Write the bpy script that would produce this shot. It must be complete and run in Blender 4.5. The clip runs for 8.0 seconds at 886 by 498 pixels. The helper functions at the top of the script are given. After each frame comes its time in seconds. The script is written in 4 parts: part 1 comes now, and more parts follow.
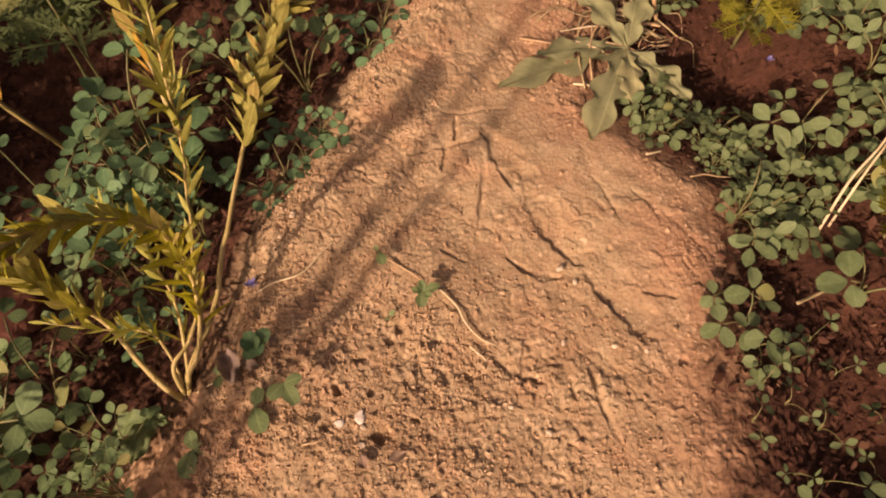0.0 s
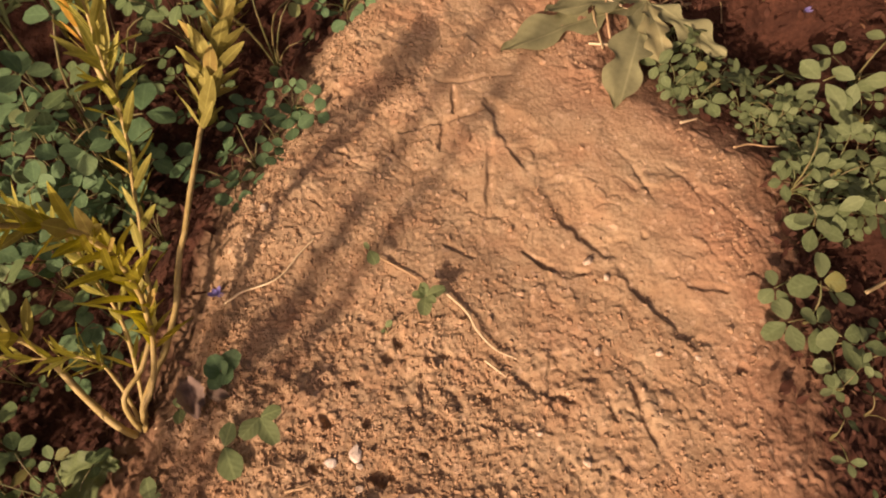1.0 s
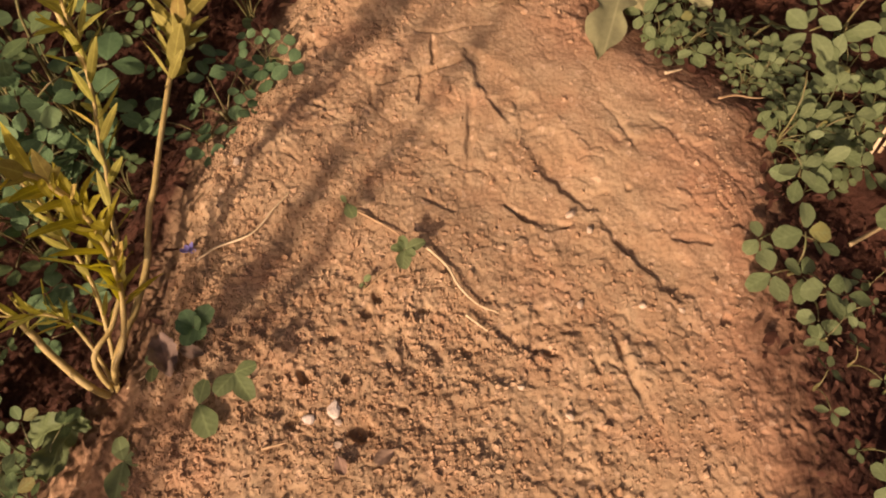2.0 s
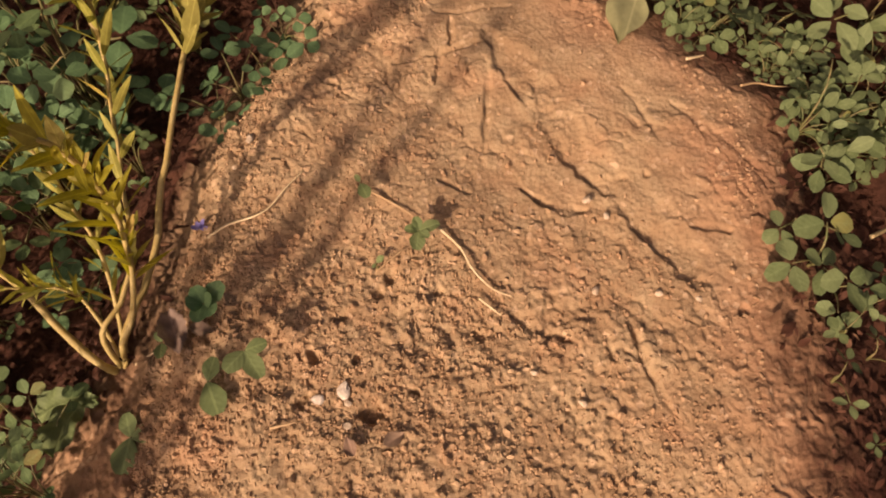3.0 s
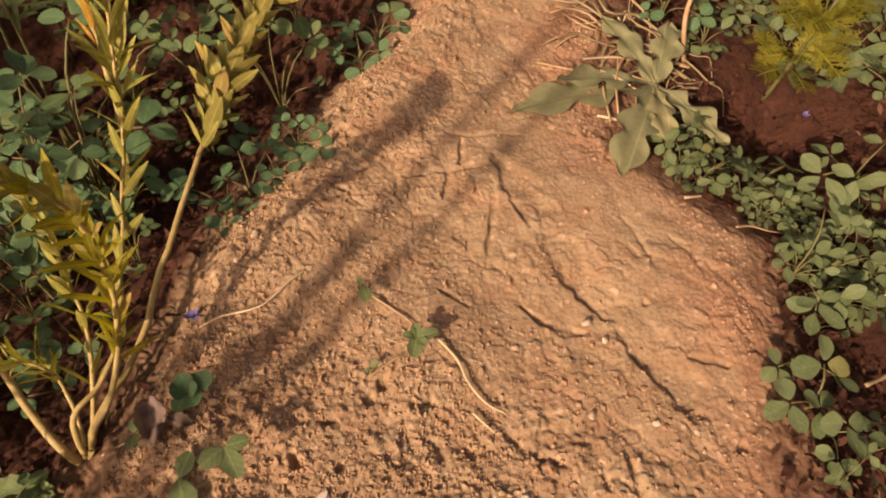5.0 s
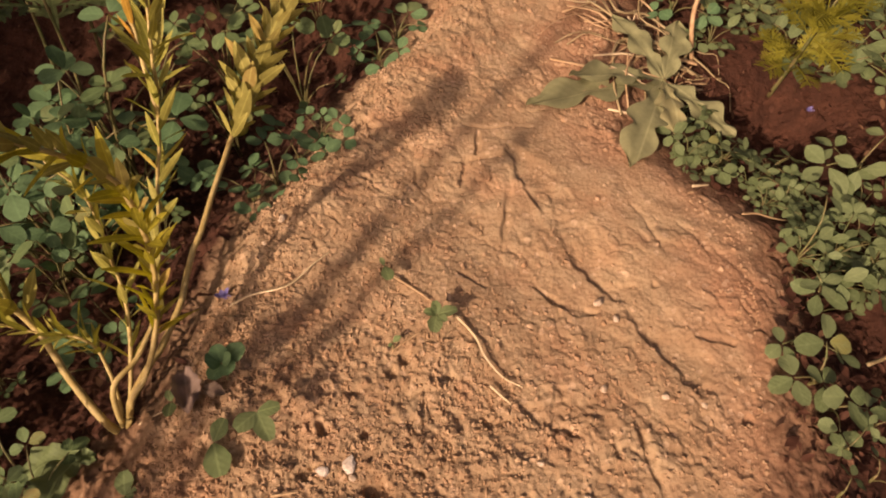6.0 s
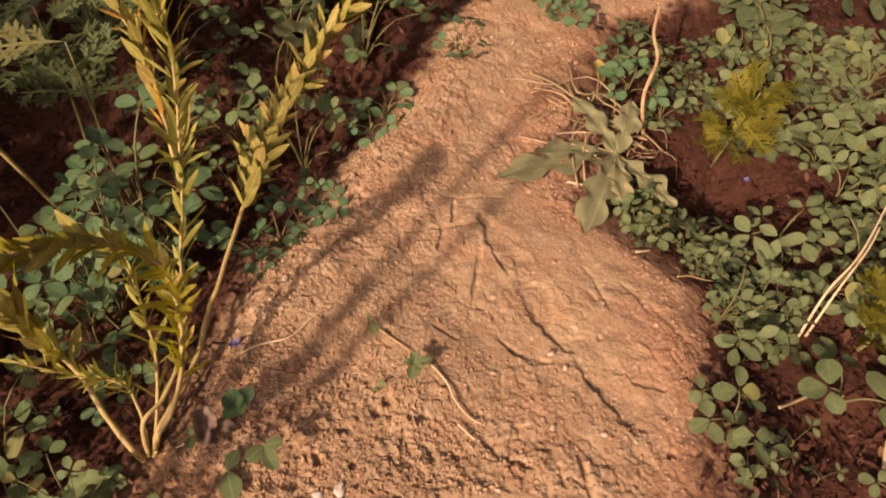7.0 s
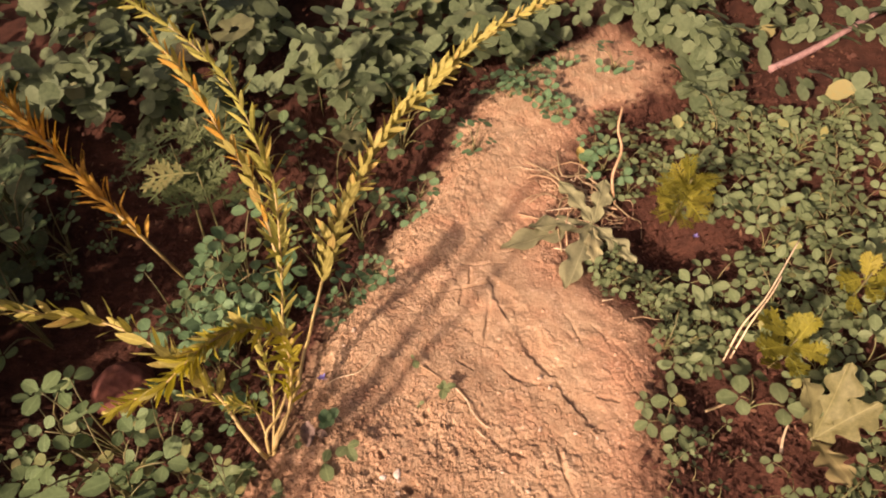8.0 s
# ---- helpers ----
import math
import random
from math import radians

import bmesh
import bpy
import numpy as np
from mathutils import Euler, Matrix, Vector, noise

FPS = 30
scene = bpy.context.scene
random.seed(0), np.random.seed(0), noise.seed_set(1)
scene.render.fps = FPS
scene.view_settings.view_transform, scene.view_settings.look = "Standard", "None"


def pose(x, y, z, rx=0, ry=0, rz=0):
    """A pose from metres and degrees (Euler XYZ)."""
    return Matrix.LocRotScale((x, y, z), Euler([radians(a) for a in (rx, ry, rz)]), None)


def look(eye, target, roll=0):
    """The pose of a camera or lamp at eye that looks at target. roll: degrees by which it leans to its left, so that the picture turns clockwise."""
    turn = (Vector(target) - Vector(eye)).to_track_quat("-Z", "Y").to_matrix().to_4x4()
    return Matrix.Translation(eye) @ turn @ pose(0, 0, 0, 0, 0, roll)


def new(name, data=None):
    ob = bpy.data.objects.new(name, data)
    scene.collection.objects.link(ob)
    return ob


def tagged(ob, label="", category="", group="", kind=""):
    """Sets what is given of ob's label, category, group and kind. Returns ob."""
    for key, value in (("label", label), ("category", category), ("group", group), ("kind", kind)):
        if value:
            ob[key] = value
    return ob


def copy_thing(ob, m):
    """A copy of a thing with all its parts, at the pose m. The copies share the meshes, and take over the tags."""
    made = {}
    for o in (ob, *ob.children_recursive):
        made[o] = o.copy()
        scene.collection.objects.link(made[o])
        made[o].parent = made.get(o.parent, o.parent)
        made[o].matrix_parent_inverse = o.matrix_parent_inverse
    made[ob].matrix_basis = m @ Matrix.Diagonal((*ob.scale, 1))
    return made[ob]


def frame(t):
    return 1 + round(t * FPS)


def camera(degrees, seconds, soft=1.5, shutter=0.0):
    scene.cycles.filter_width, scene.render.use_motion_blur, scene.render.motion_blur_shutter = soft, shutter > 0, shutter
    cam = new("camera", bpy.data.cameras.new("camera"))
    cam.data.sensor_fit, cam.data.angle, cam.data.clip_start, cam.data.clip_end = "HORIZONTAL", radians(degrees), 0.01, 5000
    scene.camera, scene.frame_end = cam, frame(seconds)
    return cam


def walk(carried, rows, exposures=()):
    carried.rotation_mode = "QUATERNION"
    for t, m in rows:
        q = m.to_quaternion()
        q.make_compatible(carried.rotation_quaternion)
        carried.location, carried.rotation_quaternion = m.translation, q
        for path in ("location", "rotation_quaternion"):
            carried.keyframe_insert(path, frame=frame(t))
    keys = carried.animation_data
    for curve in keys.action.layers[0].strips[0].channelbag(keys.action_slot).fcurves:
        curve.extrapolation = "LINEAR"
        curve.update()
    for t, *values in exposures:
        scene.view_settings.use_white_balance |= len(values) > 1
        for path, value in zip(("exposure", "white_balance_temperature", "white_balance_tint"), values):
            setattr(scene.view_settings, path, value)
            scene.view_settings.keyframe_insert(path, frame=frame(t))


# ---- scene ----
cam = camera(65.0, 8.0, soft=2.0)
PATH = [
    (0, (0.021, 0.006, 0.51), (0.008, 0.892, -1.283), -4.6),
    (0.3, (0.0, 0.032, 0.486), (-0.021, 0.944, -1.293), -5.8),
    (0.5, (0.01, 0.045, 0.472), (-0.017, 0.93, -1.321), -6.3),
    (1, (0.005, 0.054, 0.429), (0.046, 0.899, -1.383), -3.4),
    (1.5, (0.012, 0.052, 0.417), (0.07, 0.829, -1.425), -2.1),
    (1.7, (0.008, 0.049, 0.416), (0.093, 0.826, -1.425), -0.9),
    (2.8, (0.004, 0.043, 0.404), (0.065, 0.801, -1.445), -0.6),
    (3, (0.0, 0.042, 0.404), (0.065, 0.802, -1.444), -0.5),
    (3.5, (0.004, 0.046, 0.401), (0.069, 0.824, -1.44), 0.1),
    (4, (-0.002, 0.043, 0.392), (0.098, 0.899, -1.413), 2.7),
    (4.5, (-0.014, 0.04, 0.397), (0.126, 1.069, -1.312), 6.6),
    (4.7, (-0.015, 0.035, 0.396), (0.126, 1.112, -1.283), 6.8),
    (5.8, (-0.019, 0.014, 0.393), (0.137, 1.125, -1.263), 7.2),
    (6, (-0.023, 0.003, 0.403), (0.097, 1.123, -1.25), 5.8),
    (6.5, (-0.021, -0.02, 0.419), (0.102, 1.129, -1.214), 6.5),
    (7, (-0.017, -0.023, 0.494), (0.121, 1.147, -1.123), 6.9),
    (7.5, (-0.018, -0.077, 0.614), (0.042, 1.102, -1.001), 3.0),
    (7.7, (-0.014, -0.09, 0.655), (0.053, 1.083, -0.966), 2.8),
    (8, (-0.001, -0.119, 0.732), (0.005, 1.066, -0.879), -0.7),
]
walk(cam, [(t, look(eye, target, roll)) for t, eye, target, roll in PATH], exposures=((0, 0.09, 8750, 37), (1.5, 0.03, 8700, 38), (3, 0.0, 8650, 33), (4.5, 0.0, 8650, 33), (6.5, -0.05, 8600, 37), (7, 0.05, 8400, 38), (7.5, 0.42, 8120, 40), (8, 0.50, 8000, 41)))

# ---- light ----
SUN_AZ = Vector((0.66, 0.75, 0)).normalized()      # the way the shadows fall
SUN_EL = radians(33)
world = bpy.data.worlds.new("sky")
scene.world = world
world.use_nodes = True
wn = world.node_tree.nodes
sky = wn.new("ShaderNodeTexSky")
sky.sky_type = "NISHITA"
sky.sun_disc = False
sky.air_density = 0.45
sky.dust_density = 6.0
sky.ozone_density = 0.4
sky.sun_elevation = SUN_EL
sky.sun_rotation = math.atan2(-SUN_AZ.x, -SUN_AZ.y)
world.node_tree.links.new(sky.outputs[0], wn["Background"].inputs[0])
wn["Background"].inputs[1].default_value = 0.097
sun_lamp = bpy.data.lights.new("sun", "SUN")
sun_lamp.energy = 5.0
sun_lamp.angle = radians(1.1)
sun_lamp.color = (1.0, 0.92, 0.78)
sun = new("sun", sun_lamp)
sun.matrix_world = look((-SUN_AZ * math.cos(SUN_EL) + Vector((0, 0, math.sin(SUN_EL)))) * 5, (0, 0.3, 0))


# ---- materials ----
def material(name):
    m = bpy.data.materials.new(name)
    m.use_nodes = True
    t = m.node_tree
    return m, t.nodes, t.links, t.nodes["Principled BSDF"]


def mixed(nodes, links, fac, a, b, blend="MIX"):
    """A colour mix; fac, a and b are sockets or values."""
    mix = nodes.new("ShaderNodeMix")
    mix.data_type = "RGBA"
    mix.blend_type = blend
    for socket, v in ((mix.inputs[0], fac), (mix.inputs[6], a), (mix.inputs[7], b)):
        if isinstance(v, (int, float)):
            socket.default_value = v
        elif isinstance(v, tuple):
            socket.default_value = (*v, 1)
        else:
            links.new(v, socket)
    return mix.outputs[2]


def ranged(nodes, links, value, lo, hi, out_lo=0.0, out_hi=1.0):
    r = nodes.new("ShaderNodeMapRange")
    for i, v in enumerate((lo, hi, out_lo, out_hi)):
        r.inputs[i + 1].default_value = v
    links.new(value, r.inputs[0])
    return r.outputs[0]


def noise_tex(nodes, links, coord, scale, detail=3.0, rough=0.6):
    n = nodes.new("ShaderNodeTexNoise")
    n.inputs["Scale"].default_value = scale
    n.inputs["Detail"].default_value = detail
    n.inputs["Roughness"].default_value = rough
    links.new(coord, n.inputs["Vector"])
    return n.outputs["Fac"]


def soil_material(name, dark, mid, pale, grain=1.0, humus=None):
    m, n, l, bsdf = material(name)
    geo = n.new("ShaderNodeNewGeometry")
    pos = geo.outputs["Position"]
    broad = noise_tex(n, l, pos, 9.0, 4.0)
    patch = noise_tex(n, l, pos, 42.0, 4.0)
    fine = noise_tex(n, l, pos, 340.0, 5.0, 0.72)
    c = mixed(n, l, ranged(n, l, broad, 0.35, 0.65), dark, mid)
    c = mixed(n, l, ranged(n, l, patch, 0.42, 0.72, 0.0, 0.75), c, pale)
    ruddy = noise_tex(n, l, pos, 17.0, 3.0)
    margin = n.new("ShaderNodeAttribute")
    margin.attribute_name = "margin"
    c = mixed(n, l, ranged(n, l, margin.outputs["Fac"], 0.0, 1.0, 0.0, 0.6), c, (0.34, 0.168, 0.098))
    c = mixed(n, l, ranged(n, l, ruddy, 0.52, 0.70, 0.0, 0.36), c, (0.40, 0.185, 0.105))
    c = mixed(n, l, ranged(n, l, fine, 0.32, 0.62, 0.34, 0.0), c, tuple(v * 0.55 for v in dark))
    vor = n.new("ShaderNodeTexVoronoi")
    vor.inputs["Scale"].default_value = 330.0
    l.new(pos, vor.inputs["Vector"])
    tint = n.new("ShaderNodeSeparateColor")
    l.new(vor.outputs["Color"], tint.inputs[0])
    grit = ranged(n, l, tint.outputs[0], 0.93, 0.98, 0.0, 0.45)
    c = mixed(n, l, grit, c, (0.62, 0.44, 0.29))
    if humus:
        worn = n.new("ShaderNodeAttribute")
        worn.attribute_name = "worn"
        rich = mixed(n, l, ranged(n, l, patch, 0.35, 0.65), humus[0], humus[1])
        rich = mixed(n, l, ranged(n, l, fine, 0.4, 0.7, 0.5, 0.0), rich, tuple(v * 0.5 for v in humus[0]))
        c = mixed(n, l, worn.outputs["Fac"], rich, c)
    l.new(c, bsdf.inputs["Base Color"])
    bsdf.inputs["Roughness"].default_value = 0.95
    bsdf.inputs["Specular IOR Level"].default_value = 0.15
    b1 = n.new("ShaderNodeBump")
    b1.inputs["Strength"].default_value = 0.42 * grain
    b1.inputs["Distance"].default_value = 0.0018
    l.new(fine, b1.inputs["Height"])
    b2 = n.new("ShaderNodeBump")
    b2.inputs["Strength"].default_value = 0.35 * grain
    b2.inputs["Distance"].default_value = 0.0012
    l.new(vor.outputs["Distance"], b2.inputs["Height"])
    l.new(b1.outputs[0], b2.inputs["Normal"])
    l.new(b2.outputs[0], bsdf.inputs["Normal"])
    return m


def leaf_material(name, low, high, old, see_through=0.25, rough=0.6, island=False, rib=0.0008, vein=260.0, old_share=0.9, rib_show=0.3):
    """Leaf: two greens and an ageing colour by a random number, mottled, with a pale rib, side veins and some light through it."""
    m, n, l, bsdf = material(name)
    if island:
        rnd = n.new("ShaderNodeNewGeometry").outputs["Random Per Island"]
    else:
        rnd = n.new("ShaderNodeObjectInfo").outputs["Random"]
    co = n.new("ShaderNodeTexCoord").outputs["Object"]
    mott = noise_tex(n, l, co, 170.0, 3.0)
    c = mixed(n, l, rnd, low, high)
    c = mixed(n, l, ranged(n, l, rnd, old_share, 1.0), c, old)
    c = mixed(n, l, ranged(n, l, mott, 0.35, 0.7, 0.0, 0.45), c, tuple(v * 1.5 for v in high))
    spots = noise_tex(n, l, co, 520.0, 2.0)
    c = mixed(n, l, ranged(n, l, spots, 0.66, 0.74, 0.0, 0.55), c, tuple(v * 0.7 for v in old))
    if rib:
        sep = n.new("ShaderNodeSeparateXYZ")
        l.new(co, sep.inputs[0])
        ax = n.new("ShaderNodeMath")
        ax.operation = "ABSOLUTE"
        l.new(sep.outputs[0], ax.inputs[0])
        c = mixed(n, l, ranged(n, l, ax.outputs[0], rib * 0.4, rib, rib_show, 0.0), c, tuple(min(1, v * 2.2) for v in high))
        dif = n.new("ShaderNodeMath")
        dif.operation = "SUBTRACT"
        l.new(sep.outputs[1], dif.inputs[0])
        l.new(ax.outputs[0], dif.inputs[1])
        wav = n.new("ShaderNodeMath")
        wav.operation = "MULTIPLY"
        wav.inputs[1].default_value = vein * 6.28
        l.new(dif.outputs[0], wav.inputs[0])
        sn = n.new("ShaderNodeMath")
        sn.operation = "SINE"
        l.new(wav.outputs[0], sn.inputs[0])
        bump = n.new("ShaderNodeBump")
        bump.inputs["Strength"].default_value = 0.12
        bump.inputs["Distance"].default_value = 0.0003
        l.new(sn.outputs[0], bump.inputs["Height"])
        l.new(bump.outputs[0], bsdf.inputs["Normal"])
    l.new(c, bsdf.inputs["Base Color"])
    bsdf.inputs["Roughness"].default_value = rough
    bsdf.inputs["Specular IOR Level"].default_value = 0.18
    tr = n.new("ShaderNodeBsdfTranslucent")
    l.new(mixed(n, l, 1.0, c, (1.0, 1.0, 0.45), "MULTIPLY"), tr.inputs[0])
    mix = n.new("ShaderNodeMixShader")
    mix.inputs[0].default_value = see_through
    l.new(bsdf.outputs[0], mix.inputs[1])
    l.new(tr.outputs[0], mix.inputs[2])
    l.new(mix.outputs[0], n["Material Output"].inputs[0])
    return m


def stalk_material(name, a, b, scale=120.0, rough=0.6):
    m, n, l, bsdf = material(name)
    co = n.new("ShaderNodeNewGeometry").outputs["Position"]
    f = noise_tex(n, l, co, scale, 4.0)
    g = noise_tex(n, l, co, scale * 7, 2.0)
    c = mixed(n, l, ranged(n, l, f, 0.35, 0.65), a, b)
    c = mixed(n, l, ranged(n, l, g, 0.5, 0.75, 0.0, 0.5), c, tuple(v * 0.5 for v in a))
    l.new(c, bsdf.inputs["Base Color"])
    bsdf.inputs["Roughness"].default_value = rough
    bump = n.new("ShaderNodeBump")
    bump.inputs["Strength"].default_value = 0.3
    bump.inputs["Distance"].default_value = 0.0005
    l.new(g, bump.inputs["Height"])
    l.new(bump.outputs[0], bsdf.inputs["Normal"])
    return m


M_SOIL = soil_material("dry_soil", (0.305, 0.192, 0.109), (0.375, 0.257, 0.150), (0.45, 0.337, 0.206), humus=((0.046, 0.019, 0.012), (0.105, 0.043, 0.026)))
M_CRUMB = soil_material("soil_crumb", (0.32, 0.190, 0.108), (0.39, 0.256, 0.148), (0.49, 0.350, 0.220), 0.6)
M_CLOVER = leaf_material("clover_leaf", (0.068, 0.118, 0.047), (0.120, 0.180, 0.076), (0.22, 0.18, 0.06), 0.15, rib_show=0.15)
# Clover again, tealer, and lightened in colour for clusters standing in sun.
M_TEAL = leaf_material("teal_clover_leaf", (0.060, 0.130, 0.058), (0.106, 0.192, 0.090), (0.2, 0.22, 0.09), 0.15, rib_show=0.12, old_share=0.97)
M_MEDIC = leaf_material("medick_leaf", (0.088, 0.126, 0.052), (0.134, 0.174, 0.080), (0.25, 0.23, 0.07), 0.18, old_share=0.965, rib_show=0.1)
M_CARPET = leaf_material("clover_carpet_leaf", (0.063, 0.096, 0.043), (0.114, 0.150, 0.073), (0.27, 0.22, 0.08), 0.18, island=True, rib=0, old_share=0.97)
M_YELLOW = leaf_material("yellowing_leaf", (0.245, 0.222, 0.048), (0.345, 0.312, 0.095), (0.36, 0.23, 0.07), 0.30, rib=0.0006, old_share=0.78)
M_GREENISH = leaf_material("olive_leaf", (0.225, 0.235, 0.045), (0.34, 0.315, 0.085), (0.38, 0.27, 0.06), 0.30, rib=0.0006)
# Arching branch's leaves, coloured lighter and yellower for sun shining through.
M_BRIGHT = leaf_material("sunlit_green_leaf", (0.27, 0.26, 0.030), (0.38, 0.34, 0.050), (0.46, 0.32, 0.05), 0.52, rib=0.0006)
M_ORANGE = leaf_material("orange_leaf", (0.40, 0.20, 0.03), (0.50, 0.30, 0.06), (0.25, 0.09, 0.02), 0.3, rib=0.0006, old_share=0.8)
M_MUGWORT = leaf_material("mugwort_leaf", (0.064, 0.092, 0.034), (0.105, 0.138, 0.056), (0.20, 0.19, 0.07), 0.2, rib=0.0006)
M_LIME = leaf_material("yellow_green_leaf", (0.145, 0.148, 0.018), (0.22, 0.205, 0.030), (0.25, 0.205, 0.04), 0.3, rib=0.0006)
M_PALE = leaf_material("pale_lobed_leaf", (0.125, 0.125, 0.050), (0.168, 0.160, 0.070), (0.24, 0.19, 0.08), 0.2, rib=0.0008)
M_SOWTHISTLE = leaf_material("dusty_leaf", (0.175, 0.185, 0.092), (0.22, 0.222, 0.115), (0.28, 0.25, 0.12), 0.15, rough=0.6, rib=0.0012, vein=120.0)
M_MALLOW = leaf_material("mallow_leaf", (0.075, 0.085, 0.04), (0.11, 0.12, 0.055), (0.13, 0.10, 0.05), 0.15, rough=0.6, rib=0.0012, vein=60.0)
M_SPROUT = leaf_material("seedling_leaf", (0.10, 0.148, 0.060), (0.15, 0.20, 0.088), (0.2, 0.2, 0.07), 0.2, old_share=0.999)
M_LITTER = leaf_material("dead_leaf", (0.040, 0.016, 0.010), (0.085, 0.035, 0.021), (0.21, 0.12, 0.068), 0.1, rough=0.75, island=True, rib=0)
M_DEAD = leaf_material("dead_leaf_pale", (0.20, 0.125, 0.09), (0.27, 0.18, 0.13), (0.32, 0.22, 0.14), 0.1, rough=0.75, rib=0.001)
M_WITHER = leaf_material("withered_leaf", (0.13, 0.090, 0.072), (0.20, 0.145, 0.115), (0.26, 0.19, 0.13), 0.1, rough=0.8, rib=0.001)
M_STEM = stalk_material("yellow_stem", (0.36, 0.26, 0.080), (0.46, 0.36, 0.15))
M_PETIOLE = stalk_material("petiole", (0.095, 0.12, 0.036), (0.18, 0.135, 0.055))
M_STRAW = stalk_material("straw", (0.55, 0.42, 0.24), (0.68, 0.56, 0.36))
M_DRY = stalk_material("dry_grass", (0.36, 0.22, 0.11), (0.48, 0.33, 0.18))
M_DUSTY = stalk_material("dusty_stalk", (0.26, 0.20, 0.10), (0.36, 0.27, 0.14))
M_ROOT = stalk_material("root", (0.56, 0.43, 0.25), (0.66, 0.54, 0.34))
M_BARK = stalk_material("weathered_bark", (0.24, 0.13, 0.11), (0.36, 0.22, 0.19), 160.0, 0.85)
M_STONE = stalk_material("pale_stone", (0.38, 0.28, 0.19), (0.56, 0.45, 0.33), 300.0, 0.85)
M_CHIP = stalk_material("white_chip", (0.55, 0.46, 0.36), (0.72, 0.64, 0.54), 300.0, 0.85)
M_RED = stalk_material("red_clod", (0.14, 0.045, 0.03), (0.22, 0.08, 0.05), 90.0, 0.95)
M_BLUE = leaf_material("blue_petal", (0.14, 0.13, 0.36), (0.21, 0.19, 0.44), (0.22, 0.2, 0.42), 0.3, rib=0)

# ---- the lie of the land ----
LEFT_Y, LEFT_X = zip((-4, -0.9), (-2.5, -1.05), (-1.4, -0.66), (-0.8, -0.36), (-0.4, -0.25), (0.0, -0.225), (0.113, -0.199), (0.162, -0.185), (0.228, -0.167), (0.295, -0.154), (0.385, -0.104),
                     (0.467, -0.07), (0.527, -0.024), (0.592, 0.002), (0.640, 0.026), (0.70, 0.050), (0.76, 0.095), (0.82, 0.175), (0.88, 0.27), (1.1, 0.33), (1.3, 0.47), (3, 1.5))
RIGHT_Y, RIGHT_X = zip((-4, -0.5), (-2.5, -0.62), (-1.4, -0.15), (-0.8, 0.10), (-0.4, 0.185), (0.05, 0.202), (0.103, 0.212), (0.17, 0.225), (0.252, 0.243), (0.30, 0.255), (0.325, 0.225), (0.36, 0.185),
                       (0.40, 0.165), (0.456, 0.16), (0.515, 0.178), (0.589, 0.198), (0.64, 0.21), (0.67, 0.215), (0.69, 0.29), (0.73, 0.350), (0.78, 0.370), (0.82, 0.34), (0.9, 0.275), (1.1, 0.34), (1.3, 0.44), (3, 1.4))


def sstep(a, b, x):
    t = np.clip((x - a) / (b - a), 0, 1)
    return t * t * (3 - 2 * t)


def lattice(ix, iy, seed):
    h = (ix.astype(np.int64) * 374761393 + iy.astype(np.int64) * 668265263 + seed * 982451653) & 0xFFFFFFFF
    h = ((h ^ (h >> 13)) * 1274126177) & 0xFFFFFFFF
    return ((h ^ (h >> 16)) & 0xFFFFFF) / float(0xFFFFFF)


def vnoise(x, y, size, seed):
    """Smooth noise from -1 to 1 with lumps of that size."""
    u, v = x / size, y / size
    i, j = np.floor(u), np.floor(v)
    f, g = u - i, v - j
    f, g = f * f * (3 - 2 * f), g * g * (3 - 2 * g)
    a, b = lattice(i, j, seed), lattice(i + 1, j, seed)
    c, d = lattice(i, j + 1, seed), lattice(i + 1, j + 1, seed)
    return 2 * ((a * (1 - f) + b * f) * (1 - g) + (c * (1 - f) + d * f) * g) - 1


def clods(x, y, size, seed):
    """Rounded lumps of uneven size, 0 to 1."""
    u, v = x / size, y / size
    i, j = np.floor(u), np.floor(v)
    best = np.zeros_like(u)
    for di in (-1, 0, 1):
        for dj in (-1, 0, 1):
            cx = i + di + lattice(i + di, j + dj, seed)
            cy = j + dj + lattice(i + di, j + dj, seed + 7)
            r = 0.25 + 0.6 * lattice(i + di, j + dj, seed + 13)
            d2 = ((u - cx) ** 2 + (v - cy) ** 2) / (r * r)
            best = np.maximum(best, r * np.sqrt(np.clip(1 - d2, 0, 1)))
    return best


# tyre marks and cracks pressed into the path: points, half width, depth
TYRE_MARKS = [
    (((0.060, 0.366), (0.072, 0.337), (0.084, 0.307), (0.099, 0.279), (0.111, 0.256), (0.124, 0.241)), 0.0090, 0.0034),
    (((0.133, 0.224), (0.143, 0.206), (0.154, 0.189), (0.168, 0.168)), 0.0102, 0.0037),
    (((0.122, 0.243), (0.136, 0.246)), 0.0036, 0.0032),
    (((0.071, 0.247), (0.082, 0.233), (0.094, 0.225), (0.107, 0.227)), 0.0027, 0.0042),
    (((0.025, 0.394), (0.042, 0.391), (0.081, 0.396)), 0.0020, 0.0048),
    (((-0.007, 0.353), (0.011, 0.355), (0.041, 0.360), (0.057, 0.363)), 0.0020, 0.0048),
    (((0.036, 0.388), (0.033, 0.364)), 0.0020, 0.0048),
    (((0.024, 0.359), (0.021, 0.333)), 0.0020, 0.0040),
    (((0.056, 0.341), (0.052, 0.302), (0.047, 0.275)), 0.0024, 0.0030),
]
